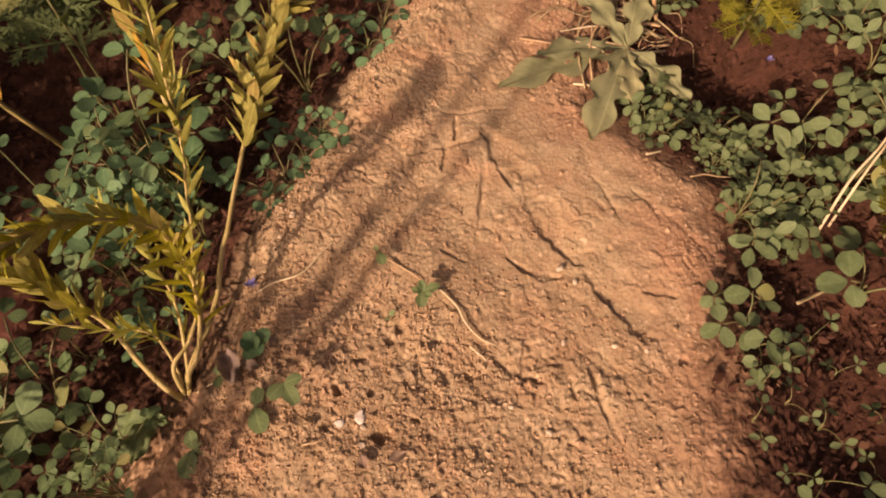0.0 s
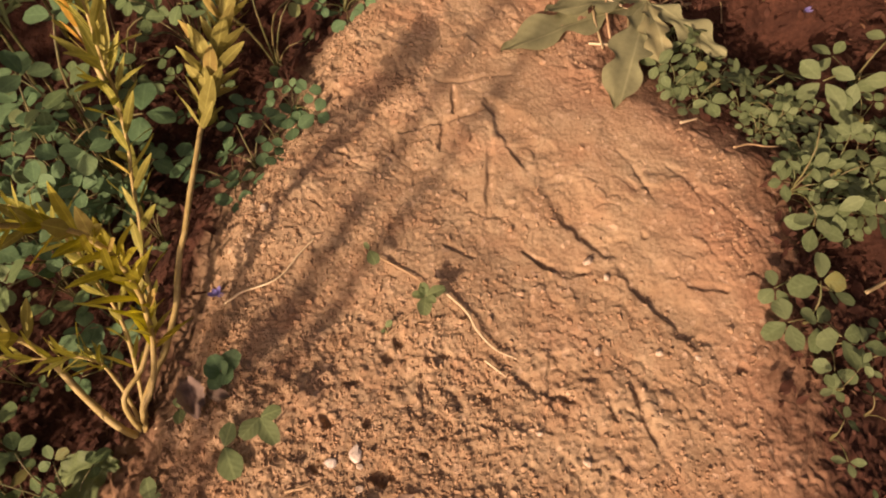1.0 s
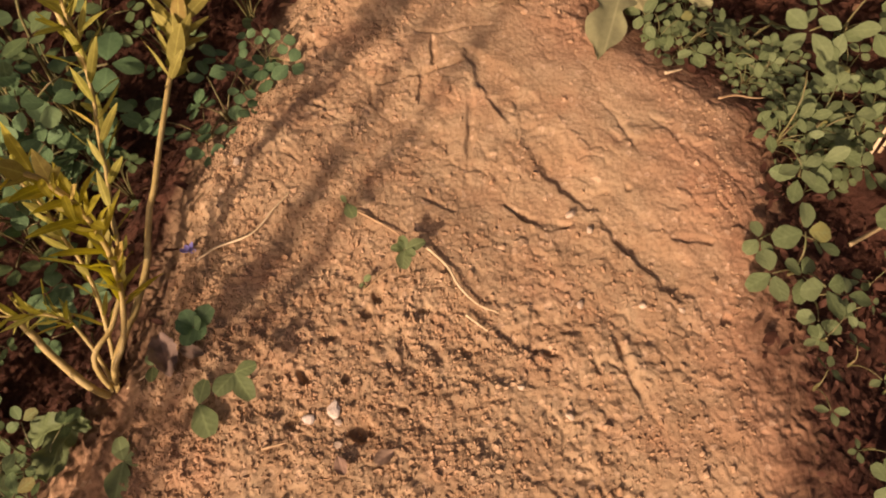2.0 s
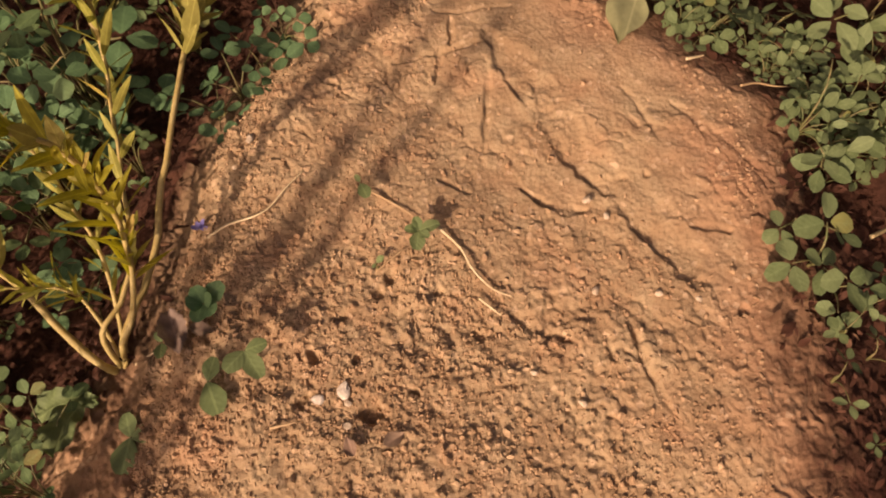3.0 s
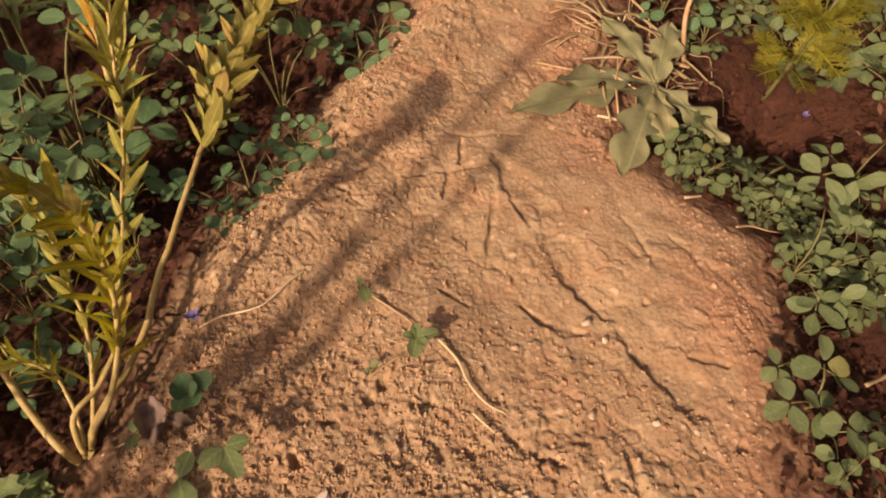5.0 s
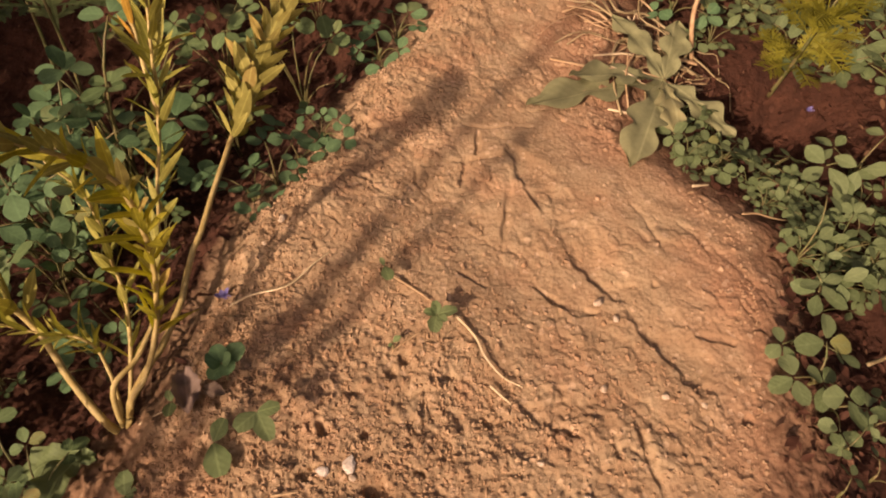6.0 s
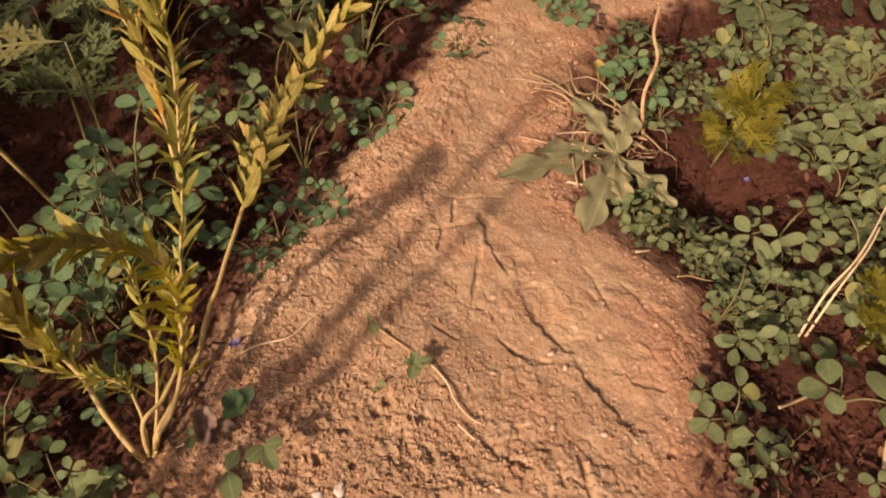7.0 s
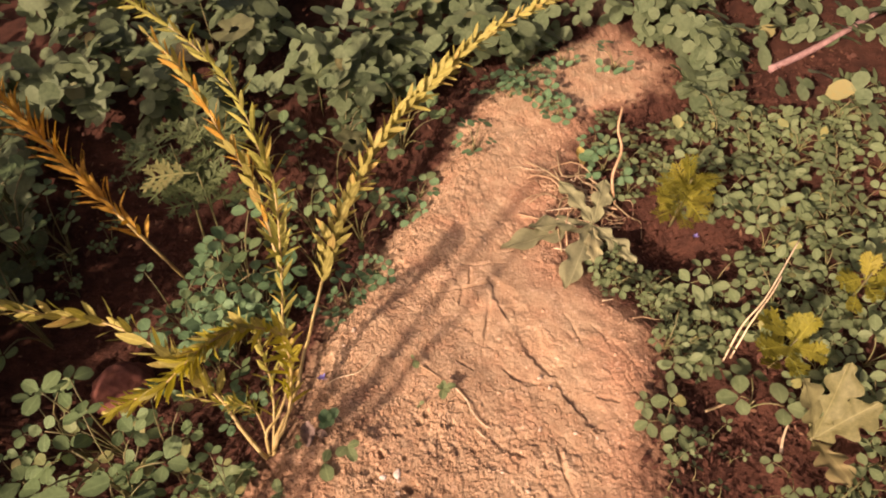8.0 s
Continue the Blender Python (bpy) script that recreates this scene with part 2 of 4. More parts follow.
CRACKS = [
    (((-0.053, 0.340), (-0.037, 0.328)), 0.0020, 0.0040),
    (((-0.078, 0.304), (-0.066, 0.295)), 0.0020, 0.0040),
    (((0.147, 0.317), (0.156, 0.298), (0.164, 0.279)), 0.0024, 0.0022),
    (((0.016, 0.258), (0.034, 0.245)), 0.0024, 0.0030),
    (((0.172, 0.209), (0.196, 0.201)), 0.0024, 0.0030),
    (((0.104, 0.146), (0.106, 0.127)), 0.0024, 0.0034),
    (((0.049, 0.160), (0.071, 0.147), (0.087, 0.140)), 0.0032, 0.0036),
    (((0.120, 0.150), (0.126, 0.118), (0.135, 0.092)), 0.0030, 0.0034),
    (((0.180, 0.300), (0.205, 0.272), (0.222, 0.246)), 0.0024, 0.0020),
    (((-0.012, 0.352), (-0.016, 0.338), (-0.027, 0.322)), 0.0019, 0.0038),
]
# flat, packed spots between the marks: x, y, radius
PACKED = [(0.085, 0.37, 0.045), (0.10, 0.245, 0.022), (0.14, 0.33, 0.05), (0.19, 0.185, 0.028), (0.04, 0.375, 0.03), (0.06, 0.31, 0.03), (0.16, 0.25, 0.03)]


def along(px, py, pts, gentle, steep=1.5):
    """Distance to a line of points; its left wall is steep and its right wall gentle."""
    best = np.full_like(px, 9.0)
    for k, ((ax, ay), (bx, by)) in enumerate(zip(pts, pts[1:])):
        vx, vy = bx - ax, by - ay
        u = np.clip(((px - ax) * vx + (py - ay) * vy) / (vx * vx + vy * vy), 0, 1)
        far = np.hypot(px - ax - u * vx, py - ay - u * vy)
        on = (k + u) / (len(pts) - 1)
        ease = 1 + (gentle - 1) * sstep(0, 0.2, on) * sstep(1, 0.8, on)
        best = np.minimum(best, np.where((px - ax) * vy < (py - ay) * vx, far / ease, far * steep))
    return best


# hollows added among the plants so that shade gathers: x, y, radius, depth
HOLLOWS = [(0.315, 0.44, 0.05, 0.045), (0.335, 0.075, 0.05, 0.045), (0.285, 0.245, 0.03, 0.018), (0.33, 0.18, 0.035, 0.02), (0.44, 0.10, 0.05, 0.04), (-0.48, 0.28, 0.10, 0.03)]


# small holes where crumbs have broken out: x, y, radius, depth
PITS = [(-0.036, 0.113, 0.0085, 0.0075), (-0.068, 0.146, 0.0050, 0.0050), (-0.045, 0.143, 0.0042, 0.0040), (-0.020, 0.193, 0.0048, 0.0040), (-0.012, 0.118, 0.0050, 0.0045), (0.008, 0.180, 0.0045, 0.0035),
        (0.012, 0.172, 0.0040, 0.0035), (-0.030, 0.182, 0.0050, 0.0038), (-0.052, 0.168, 0.0036, 0.0032), (0.030, 0.150, 0.0042, 0.0030), (-0.075, 0.120, 0.0045, 0.0040), (0.150, 0.245, 0.0040, 0.0028), (0.190, 0.150, 0.0045, 0.0030)]


def land(x, y, detail=True):
    """Height of the ground."""
    x, y = np.asarray(x, float), np.asarray(y, float)
    dl = x - np.interp(y, LEFT_Y, LEFT_X)
    dr = np.interp(y, RIGHT_Y, RIGHT_X) - x
    near = sstep(1.6, 0.9, np.hypot(x, y - 0.3))
    z = -0.04 * sstep(0.065, -0.03, dl) - 0.09 * sstep(-0.01, -0.12, dl) - 0.024 * sstep(0.035, -0.085, dr) * sstep(-0.02, 0.05, dl)
    z = z * (1 - 0.55 * sstep(0.5, 0.75, y))
    for cx, cy, r, deep in HOLLOWS:
        z = z - deep * np.exp(-((x - cx) ** 2 + (y - cy) ** 2) / (r * r))
    z = z * near - 0.06 * (1 - near)
    z = z + 0.0045 * vnoise(x, y, 0.08, 3) + 0.010 * vnoise(x, y, 0.5, 4) * (1 - near) + 0.05 * vnoise(x, y, 4.0, 5) * sstep(2, 8, np.hypot(x, y))
    if not detail:
        return z
    packed = np.zeros_like(z)
    for cx, cy, r in PACKED:
        packed = np.maximum(packed, sstep(r, r * 0.5, np.hypot(x - cx, y - cy)))
    crumbly = sstep(0.225, 0.165, y + 0.15 * x) * (1 - 0.5 * sstep(0.06, 0.13, x))
    loose = 0.10 + 0.58 * crumbly + 0.7 * sstep(0.09, 0.03, dl) + 0.45 * sstep(0.06, 0.01, dr)
    loose = np.clip(loose + 0.40 * vnoise(x, y, 0.045, 44) + 0.15 * vnoise(x, y, 0.013, 45), 0.04, 1.2) * (1 - 0.7 * packed)
    grainy = np.clip(0.36 + 0.6 * loose + 0.45 * sstep(0.07, -0.01, x), 0, 1) * (1 - 0.45 * packed)
    warp_x, warp_y = x + 0.003 * vnoise(x, y, 0.009, 21), y + 0.003 * vnoise(x, y, 0.009, 22)
    z = z + near * (0.0013 * vnoise(x, y, 0.027, 70) + 0.0007 * vnoise(warp_x, warp_y, 0.012, 71))
    # thin flakes of crust, drawn out along the wheel's way
    fu, fv = 0.74 * warp_x + 0.67 * warp_y, 0.67 * warp_x - 0.74 * warp_y
    crust = sstep(0.30, 0.36, clods(fu / 0.85, fv / 1.3, 0.0105, 46)) * sstep(-0.25, 0.2, vnoise(x, y, 0.021, 47))
    z = z + near * 0.0009 * crust * (1 - 0.6 * packed)
    # lumps and pits of loose earth, then grains
    spots = sstep(-0.35, 0.35, vnoise(x, y, 0.024, 9) + 0.5 * vnoise(x, y, 0.010, 10))
    z = z + near * loose * (0.0029 * spots * clods(warp_x, warp_y, 0.0115, 31) + 0.0019 * clods(warp_y, warp_x, 0.0062, 32) + 0.0009 * clods(x, y, 0.0040, 33) - 0.0008 * sstep(0.30, 0.7, vnoise(x, y, 0.010, 48)))
    z = z + near * grainy * (0.0008 * clods(warp_x, warp_y, 0.0034, 34) + 0.0005 * vnoise(x, y, 0.0026, 74))
    z = z + near * sstep(0.075, 0.02, dl) * sstep(-0.07, -0.01, dl) * (0.0040 * clods(warp_x, warp_y, 0.0125, 35) + 0.0018 * clods(warp_y, warp_x, 0.0065, 36)) * sstep(-0.4, 0.3, vnoise(x, y, 0.022, 37))
    for cx, cy, r, deep in PITS:
        far = np.hypot(warp_x - cx, warp_y - cy) + 0.0016 * vnoise(x, y, 0.006, 49)
        z = z - deep * sstep(r, r * 0.55, far)
    wob = 0.0028 * vnoise(x, y, 0.014, 41) + 0.0022 * vnoise(x, y, 0.0045, 42)
    inner = (np.abs(x - 0.06) < 0.25) & (y > 0.02) & (y < 0.46)
    if inner.any():
        gx, gy = x[inner], y[inner]
        cut = np.zeros_like(gx)
        # the marks have crumbled, so their lines wander a little
        wx, wy = 0.0026 * vnoise(gx, gy, 0.019, 55) + 0.0014 * vnoise(gx, gy, 0.007, 56), 0.0026 * vnoise(gx, gy, 0.019, 57) + 0.0014 * vnoise(gx, gy, 0.007, 58)
        for k, (pts, half, deep) in enumerate(TYRE_MARKS + CRACKS):
            broad = k < 2
            d = along(gx + wx * (1.3 if broad else 0.6), gy + wy * (1.3 if broad else 0.6), pts, *((2.6, 1.6) if broad else (1.6, 1.5))) + wob[inner] * (0.4 if broad else 0.3)
            worn_down = np.clip(1.0 + 0.35 * vnoise(gx, gy, 0.022, 60), 0.5, 1.2) if broad else np.clip(0.68 + 0.55 * vnoise(gx, gy, 0.009, 59), 0.15, 1.0)
            cut = np.minimum(cut, -0.9 * deep * worn_down * sstep(half * 1.2, half * (0.35 if broad else 0.1), d))
        z[inner] = z[inner] + cut * np.clip(0.88 + 0.5 * vnoise(gx, gy, 0.016, 43), 0.4, 1.2)
    return z


def gz(x, y):
    return float(land(np.array([x]), np.array([y]), False)[0])


# ---- building blocks ----
def mesh_of(name, verts, faces, mat, smooth=True):
    me = bpy.data.meshes.new(name)
    me.from_pydata([tuple(v) for v in verts], [], faces)
    me.materials.append(mat)
    me.polygons.foreach_set("use_smooth", [smooth] * len(me.polygons))
    me.update()
    return me


def sheet(name, verts, quads, mat, smooth=True):
    """A large mesh of triangles or quads from arrays."""
    me = bpy.data.meshes.new(name)
    k = quads.shape[1]
    me.vertices.add(len(verts))
    me.vertices.foreach_set("co", verts.astype(np.float32).ravel())
    me.loops.add(quads.size)
    me.loops.foreach_set("vertex_index", quads.astype(np.int32).ravel())
    me.polygons.add(len(quads))
    me.polygons.foreach_set("loop_start", np.arange(0, quads.size, k, dtype=np.int32))
    me.polygons.foreach_set("loop_total", np.full(len(quads), k, dtype=np.int32))
    me.polygons.foreach_set("use_smooth", np.full(len(quads), smooth))
    me.materials.append(mat)
    me.update()
    me.validate()
    return me


def part(name, me, parent, label="", m=None):
    ob = new(name, me)
    ob.parent = parent
    if m is not None:
        ob.matrix_basis = m
    return tagged(ob, label)


def spline(pts, n):
    """A smooth line of n points through pts."""
    p = [Vector(q) for q in pts]
    p = [p[0] * 2 - p[1]] + p + [p[-1] * 2 - p[-2]]
    out = []
    for i in range(n):
        u = i / (n - 1) * (len(p) - 3)
        k = min(int(u), len(p) - 4)
        t = u - k
        a, b, c, d = p[k:k + 4]
        out.append(0.5 * (2 * b + (c - a) * t + (2 * a - 5 * b + 4 * c - d) * t * t + (3 * b - a - 3 * c + d) * t ** 3))
    return out


def tube(pts, radius, sides=6):
    """Verts and faces of a closed tube; radius is a function of 0..1."""
    verts, faces = [], []
    n = len(pts)
    ref = Vector((0.31, 0.17, 0.93))
    for i, p in enumerate(pts):
        d = (pts[min(i + 1, n - 1)] - pts[max(i - 1, 0)]).normalized()
        a = d.cross(ref).normalized()
        b = d.cross(a)
        r = radius(i / (n - 1))
        for k in range(sides):
            w = 2 * math.pi * k / sides
            verts.append(p + (a * math.cos(w) + b * math.sin(w)) * r)
    for i in range(n - 1):
        for k in range(sides):
            k2 = (k + 1) % sides
            faces.append((i * sides + k, i * sides + k2, (i + 1) * sides + k2, (i + 1) * sides + k))
    faces.append(tuple(range(sides))[::-1])
    faces.append(tuple((n - 1) * sides + k for k in range(sides)))
    return verts, faces


def blade(length, width, profile, rows=7, cols=5, fold=0.25, curl=0.0, wave=0.0, teeth=0.0, twist=0.0):
    """Verts and faces of one leaf blade along +y, facing +z. profile(s) gives its half width from 0 to 1."""
    verts, faces = [], []
    for i in range(rows):
        s = i / (rows - 1)
        half = width / 2 * profile(s)
        for j in range(cols):
            t = 2 * j / (cols - 1) - 1
            edge = 1 + teeth * (1 if i % 2 else -1) * (abs(t) > 0.9)
            x = half * t * edge
            z = fold * abs(x) + curl * length * s * s + wave * length * math.sin(s * 7 + t * 2) * abs(t)
            z += twist * x * s
            verts.append((x, s * length, z))
    for i in range(rows - 1):
        for j in range(cols - 1):
            a = i * cols + j
            faces.append((a, a + 1, a + cols + 1, a + cols))
    return verts, faces


def obovate(s):
    return max(0.05, math.sin(math.pi * min(1, 0.015 + 0.97 * s) ** 1.22)) ** 0.62 if s < 0.999 else 0.42


def oval(s):
    return max(0.06, math.sin(math.pi * (0.02 + 0.95 * s) ** 1.1)) ** 0.85


def lance(s):
    return max(0.05, math.sin(math.pi * (0.03 + 0.95 * s) ** 0.85)) ** 0.9


def joined(pieces):
    """One list of verts and faces from several (verts, faces, matrix)."""
    verts, faces = [], []
    for v, f, m in pieces:
        k = len(verts)
        verts += [m @ Vector(p) for p in v]
        faces += [tuple(i + k for i in q) for q in f]
    return verts, faces


def turn_to(at, ahead, up):
    """A pose whose +y runs ahead and whose +z leans towards up."""
    y = Vector(ahead).normalized()
    x = y.cross(Vector(up)).normalized()
    z = x.cross(y)
    m = Matrix((x, y, z)).transposed().to_4x4()
    m.translation = at
    return m


# ---- ground ----
def spread(lo, hi, step, far, grow=1.16):
    inner = np.arange(lo, hi, step)
    out, d, s = [], 0.0, step
    while d < far:
        s *= grow
        if d < 0.35:
            s = min(s, 0.0017 if d < 0.2 else 0.004)
        d += s
        out.append(d)
    out = np.array(out)
    return np.concatenate([lo - out[::-1], inner, inner[-1] + out])


# bare crumbled earth below the yellow weed's foot: x, y, radius
BARE = (-0.228, 0.098, 0.045)


def build_ground():
    xs = spread(-0.22, 0.265, 0.00095, 60)
    ys = spread(0.03, 0.47, 0.00095, 60)
    gx, gy = np.meshgrid(xs, ys)
    z = land(gx.ravel(), gy.ravel())
    verts = np.column_stack([gx.ravel(), gy.ravel(), z])
    nx, ny = len(xs), len(ys)
    i = np.arange(ny - 1)[:, None] * nx + np.arange(nx - 1)[None, :]
    i = i.ravel()
    quads = np.column_stack([i, i + 1, i + nx + 1, i + nx])
    me = sheet("ground", verts, quads, M_SOIL)
    # where feet and wheels have worn the dark, rich earth down to pale subsoil
    px, py = gx.ravel(), gy.ravel()
    edge = np.minimum(px - np.interp(py, LEFT_Y, LEFT_X), 0.012 + 0.8 * (np.interp(py, RIGHT_Y, RIGHT_X) - px))
    # Darker earth at lower left, with the shade there put into the mask.
    edge = edge - 0.035 * np.exp(-((px + 0.14) ** 2 + (py - 0.065) ** 2) / 0.05 ** 2)
    edge = edge + 0.075 * np.exp(-((px - BARE[0]) ** 2 + (py - BARE[1]) ** 2) / BARE[2] ** 2)
    worn = sstep(-0.022, 0.040, edge + 0.016 * vnoise(px, py, 0.03, 81) + 0.010 * vnoise(px, py, 0.009, 82) + 0.006 * vnoise(px, py, 0.004, 83))
    me.attributes.new("worn", "FLOAT", "POINT").data.foreach_set("value", worn.astype(np.float32))
    # redder earth in a ragged band along the path's outer side
    outer = sstep(0.085, 0.01, np.interp(py, RIGHT_Y, RIGHT_X) - px + 0.035 * vnoise(px, py, 0.06, 84) + 0.012 * vnoise(px, py, 0.015, 85)) * sstep(0.0, 0.1, px)
    outer = np.maximum(outer, 0.85 * np.exp(-((px - BARE[0] - 0.015) ** 2 + (py - BARE[1]) ** 2) / 0.065 ** 2))
    me.attributes.new("margin", "FLOAT", "POINT").data.foreach_set("value", outer.astype(np.float32))
    return tagged(new("ground", me), "dry reddish-brown crumbly earth with worn path and pressed tyre marks", "soil", kind="structure")


ground = build_ground()

rng = random.Random(11)


def on_path(x, y, margin=0.0):
    return np.interp(y, LEFT_Y, LEFT_X) + margin < x < np.interp(y, RIGHT_Y, RIGHT_X) - margin


# icosahedron for crumbs and stones
G = (1 + 5 ** 0.5) / 2
ICO_V = np.array([(-1, G, 0), (1, G, 0), (-1, -G, 0), (1, -G, 0), (0, -1, G), (0, 1, G), (0, -1, -G), (0, 1, -G), (G, 0, -1), (G, 0, 1), (-G, 0, -1), (-G, 0, 1)]) / 1.902
ICO_F = np.array([(0, 11, 5), (0, 5, 1), (0, 1, 7), (0, 7, 10), (0, 10, 11), (1, 5, 9), (5, 11, 4), (11, 10, 2), (10, 7, 6), (7, 1, 8),
                  (3, 9, 4), (3, 4, 2), (3, 2, 6), (3, 6, 8), (3, 8, 9), (4, 9, 5), (2, 4, 11), (6, 2, 10), (8, 6, 7), (9, 8, 1)])


def build_crumbs(count):
    r = np.random.RandomState(5)
    x = r.uniform(-0.26, 0.30, count * 5)
    y = r.uniform(-0.03, 0.80, count * 5)
    dl = x - np.interp(y, LEFT_Y, LEFT_X)
    dr = np.interp(y, RIGHT_Y, RIGHT_X) - x
    want = 0.12 + 0.7 * sstep(0.225, 0.16, y + 0.15 * x) * (1 - 0.4 * sstep(0.06, 0.13, x)) + 0.3 * sstep(0.06, 0.0, x) + 0.9 * sstep(0.08, 0.02, dl) + 0.4 * sstep(0.05, 0.0, dr)
    want = (want + 0.12) * (0.45 + 0.55 * (vnoise(x, y, 0.035, 51) > -0.1))
    for cx, cy, rad in PACKED:
        want *= 1 - 0.8 * (np.hypot(x - cx, y - cy) < rad)
    # No pale crumbs where lower-left shade is put into the soil colour.
    ok = (np.minimum(dl, 0.8 * dr - 0.004) - 0.035 * np.exp(-((x + 0.14) ** 2 + (y - 0.065) ** 2) / 0.05 ** 2) > 0.012) & (r.rand(len(x)) * 1.6 < want)
    x, y = x[ok][:count], y[ok][:count]
    k = len(x)
    size = np.clip(0.00060 * np.exp(0.48 * r.randn(k)), 0.0003, 0.0023)
    z = land(x, y) + size * 0.12
    v = ICO_V[None] * (1 + 0.32 * r.randn(k, 12, 1)) * size[:, None, None] * (0.75 + 0.5 * r.rand(k, 1, 3))
    v = v + np.stack([x, y, z], 1)[:, None, :]
    f = ICO_F[None] + (np.arange(k) * 12)[:, None, None]
    return tagged(new("soil_crumbs", sheet("soil_crumbs", v.reshape(-1, 3), f.reshape(-1, 3), M_CRUMB, False)), "loose crumbs of dry reddish earth on the path", "soil", kind="stuff")


build_crumbs(36000)


# ---- clover and medick plants ----
def petiole_mesh(name, reach, height, r, mat=M_PETIOLE):
    pts = spline([(0, 0, -0.004), (0, reach * 0.15, height * 0.45), (0, reach * 0.5, height * 0.85), (0, reach, height)], 7)
    v, f = tube(pts, lambda s: r * (1 - 0.45 * s), 5)
    return mesh_of(name, v, f, mat)


def leaflet_set(name, length, width, profile, mat, r, teeth=0.02):
    out = []
    for k in range(6):
        v, f = blade(length * r.uniform(0.88, 1.1), width * r.uniform(0.9, 1.1), profile, 7, 5, r.uniform(0.0, 0.22), r.uniform(-0.2, 0.1), r.uniform(0, 0.03), teeth, r.uniform(-0.3, 0.3))
        out.append(mesh_of(name, v, f, mat))
    return out


R1 = random.Random(4)
CLOVER_LEAFLETS = leaflet_set("clover_leaflet", 0.0150, 0.0135, obovate, M_CLOVER, R1)
TEAL_LEAFLETS = leaflet_set("clover_leaflet", 0.0155, 0.0140, obovate, M_TEAL, R1)
MEDIC_LEAFLETS = leaflet_set("medick_leaflet", 0.0180, 0.0118, oval, M_MEDIC, R1)
MEDIC_WIDE = leaflet_set("medick_leaflet_wide", 0.0165, 0.0135, obovate, M_MEDIC, R1)
PETIOLES = {"low": [(petiole_mesh("petiole", a, b, 0.0009), a, b) for a, b in ((0.018, 0.022), (0.028, 0.020), (0.034, 0.030), (0.022, 0.034))],
            "high": [(petiole_mesh("petiole", a, b, 0.0011), a, b) for a, b in ((0.030, 0.090), (0.045, 0.110), (0.035, 0.135), (0.055, 0.075), (0.04, 0.055))]}


def leafy_plant(name, label, leaflets, petioles, leaves, size, r):
    """A low plant: a short crown, and leaves of three leaflets on stalks."""
    plant = tagged(new(name), label, "plant", "low green plants beside the path")
    pts = spline([(0, 0, -0.006), (0.001, 0.002, 0.004), (0.003, 0.001, 0.012)], 4)
    v, f = tube(pts, lambda s: 0.0018 * (1 - 0.4 * s), 6)
    part("stem", mesh_of("crown", v, f, M_PETIOLE), plant)
    start = r.uniform(0, 360)
    for k in range(leaves):
        me, reach, height = r.choice(petioles)
        ang = start + k * 137.5 + r.uniform(-25, 25)
        sc = size * r.uniform(0.75, 1.2)
        leaf = part("leaf", me, plant, m=pose(0, 0, 0, 0, 0, ang) @ Matrix.Diagonal((sc, sc, sc, 1)))
        tilt_x, tilt_y = r.uniform(-25, 20), r.uniform(-22, 22)
        for side in (0, 1, -1):
            a = side * r.uniform(78, 112) + r.uniform(-8, 8)
            m = pose(0, reach, height, tilt_x, tilt_y, 0) @ pose(0, 0, 0, 0, 0, a) @ pose(0, 0.0025, 0, r.uniform(-14, 18), r.uniform(-12, 12), 0)
            sz = r.uniform(0.8, 1.1)
            part("leaflet", r.choice(leaflets), leaf, m=m @ Matrix.Diagonal((sz, sz, sz, 1)))
    return plant


CLOVER_LABEL = "leafy clover plant with round blue-green leaflets in the shade"
MEDIC_LABEL = "low medick plant with oval grey-green leaflets on red soil"
TALL = [leafy_plant("clover_plant", CLOVER_LABEL, CLOVER_LEAFLETS, PETIOLES["high"], n, s, R1) for n, s in ((7, 1.0), (8, 1.05), (6, 1.1), (9, 0.95))]
TEAL = [leafy_plant("clover_plant", "lush clover plant with round teal leaflets in the sun", TEAL_LEAFLETS, PETIOLES["high"], n, s, R1) for n, s in ((7, 1.0), (6, 1.1))]
SMALL = [leafy_plant("clover_seedling", "small clover with teal round leaflets at the path's edge", TEAL_LEAFLETS, PETIOLES["low"], n, s, R1) for n, s in ((5, 0.65), (6, 0.7), (4, 0.75))]
MEDIC = [leafy_plant("medick_plant", MEDIC_LABEL, ls, PETIOLES["low"] + PETIOLES["low"] + PETIOLES["high"][4:], n, s, R1) for ls, n, s in ((MEDIC_LEAFLETS, 7, 1.0), (MEDIC_WIDE, 8, 1.0), (MEDIC_LEAFLETS, 6, 1.1), (MEDIC_WIDE, 9, 0.9))]
SPRIG = [leafy_plant("medick_sprig", "small medick sprig with few oval leaflets on red soil", ls, PETIOLES["low"], n, 1.0, R1) for ls, n in ((MEDIC_WIDE, 3), (MEDIC_LEAFLETS, 2), (MEDIC_WIDE, 2))]
used = set()


def put_plant(models, x, y, scale=1.0, lift=0.0):
    k = rng.randrange(len(models))
    m = pose(x, y, gz(x, y) + lift, rng.uniform(-8, 8), rng.uniform(-8, 8), rng.uniform(0, 360)) @ Matrix.Diagonal((scale, scale, scale, 1))
    if models[k] not in used:
        used.add(models[k])
        models[k].matrix_basis = m
        return models[k]
    return copy_thing(models[k], m)


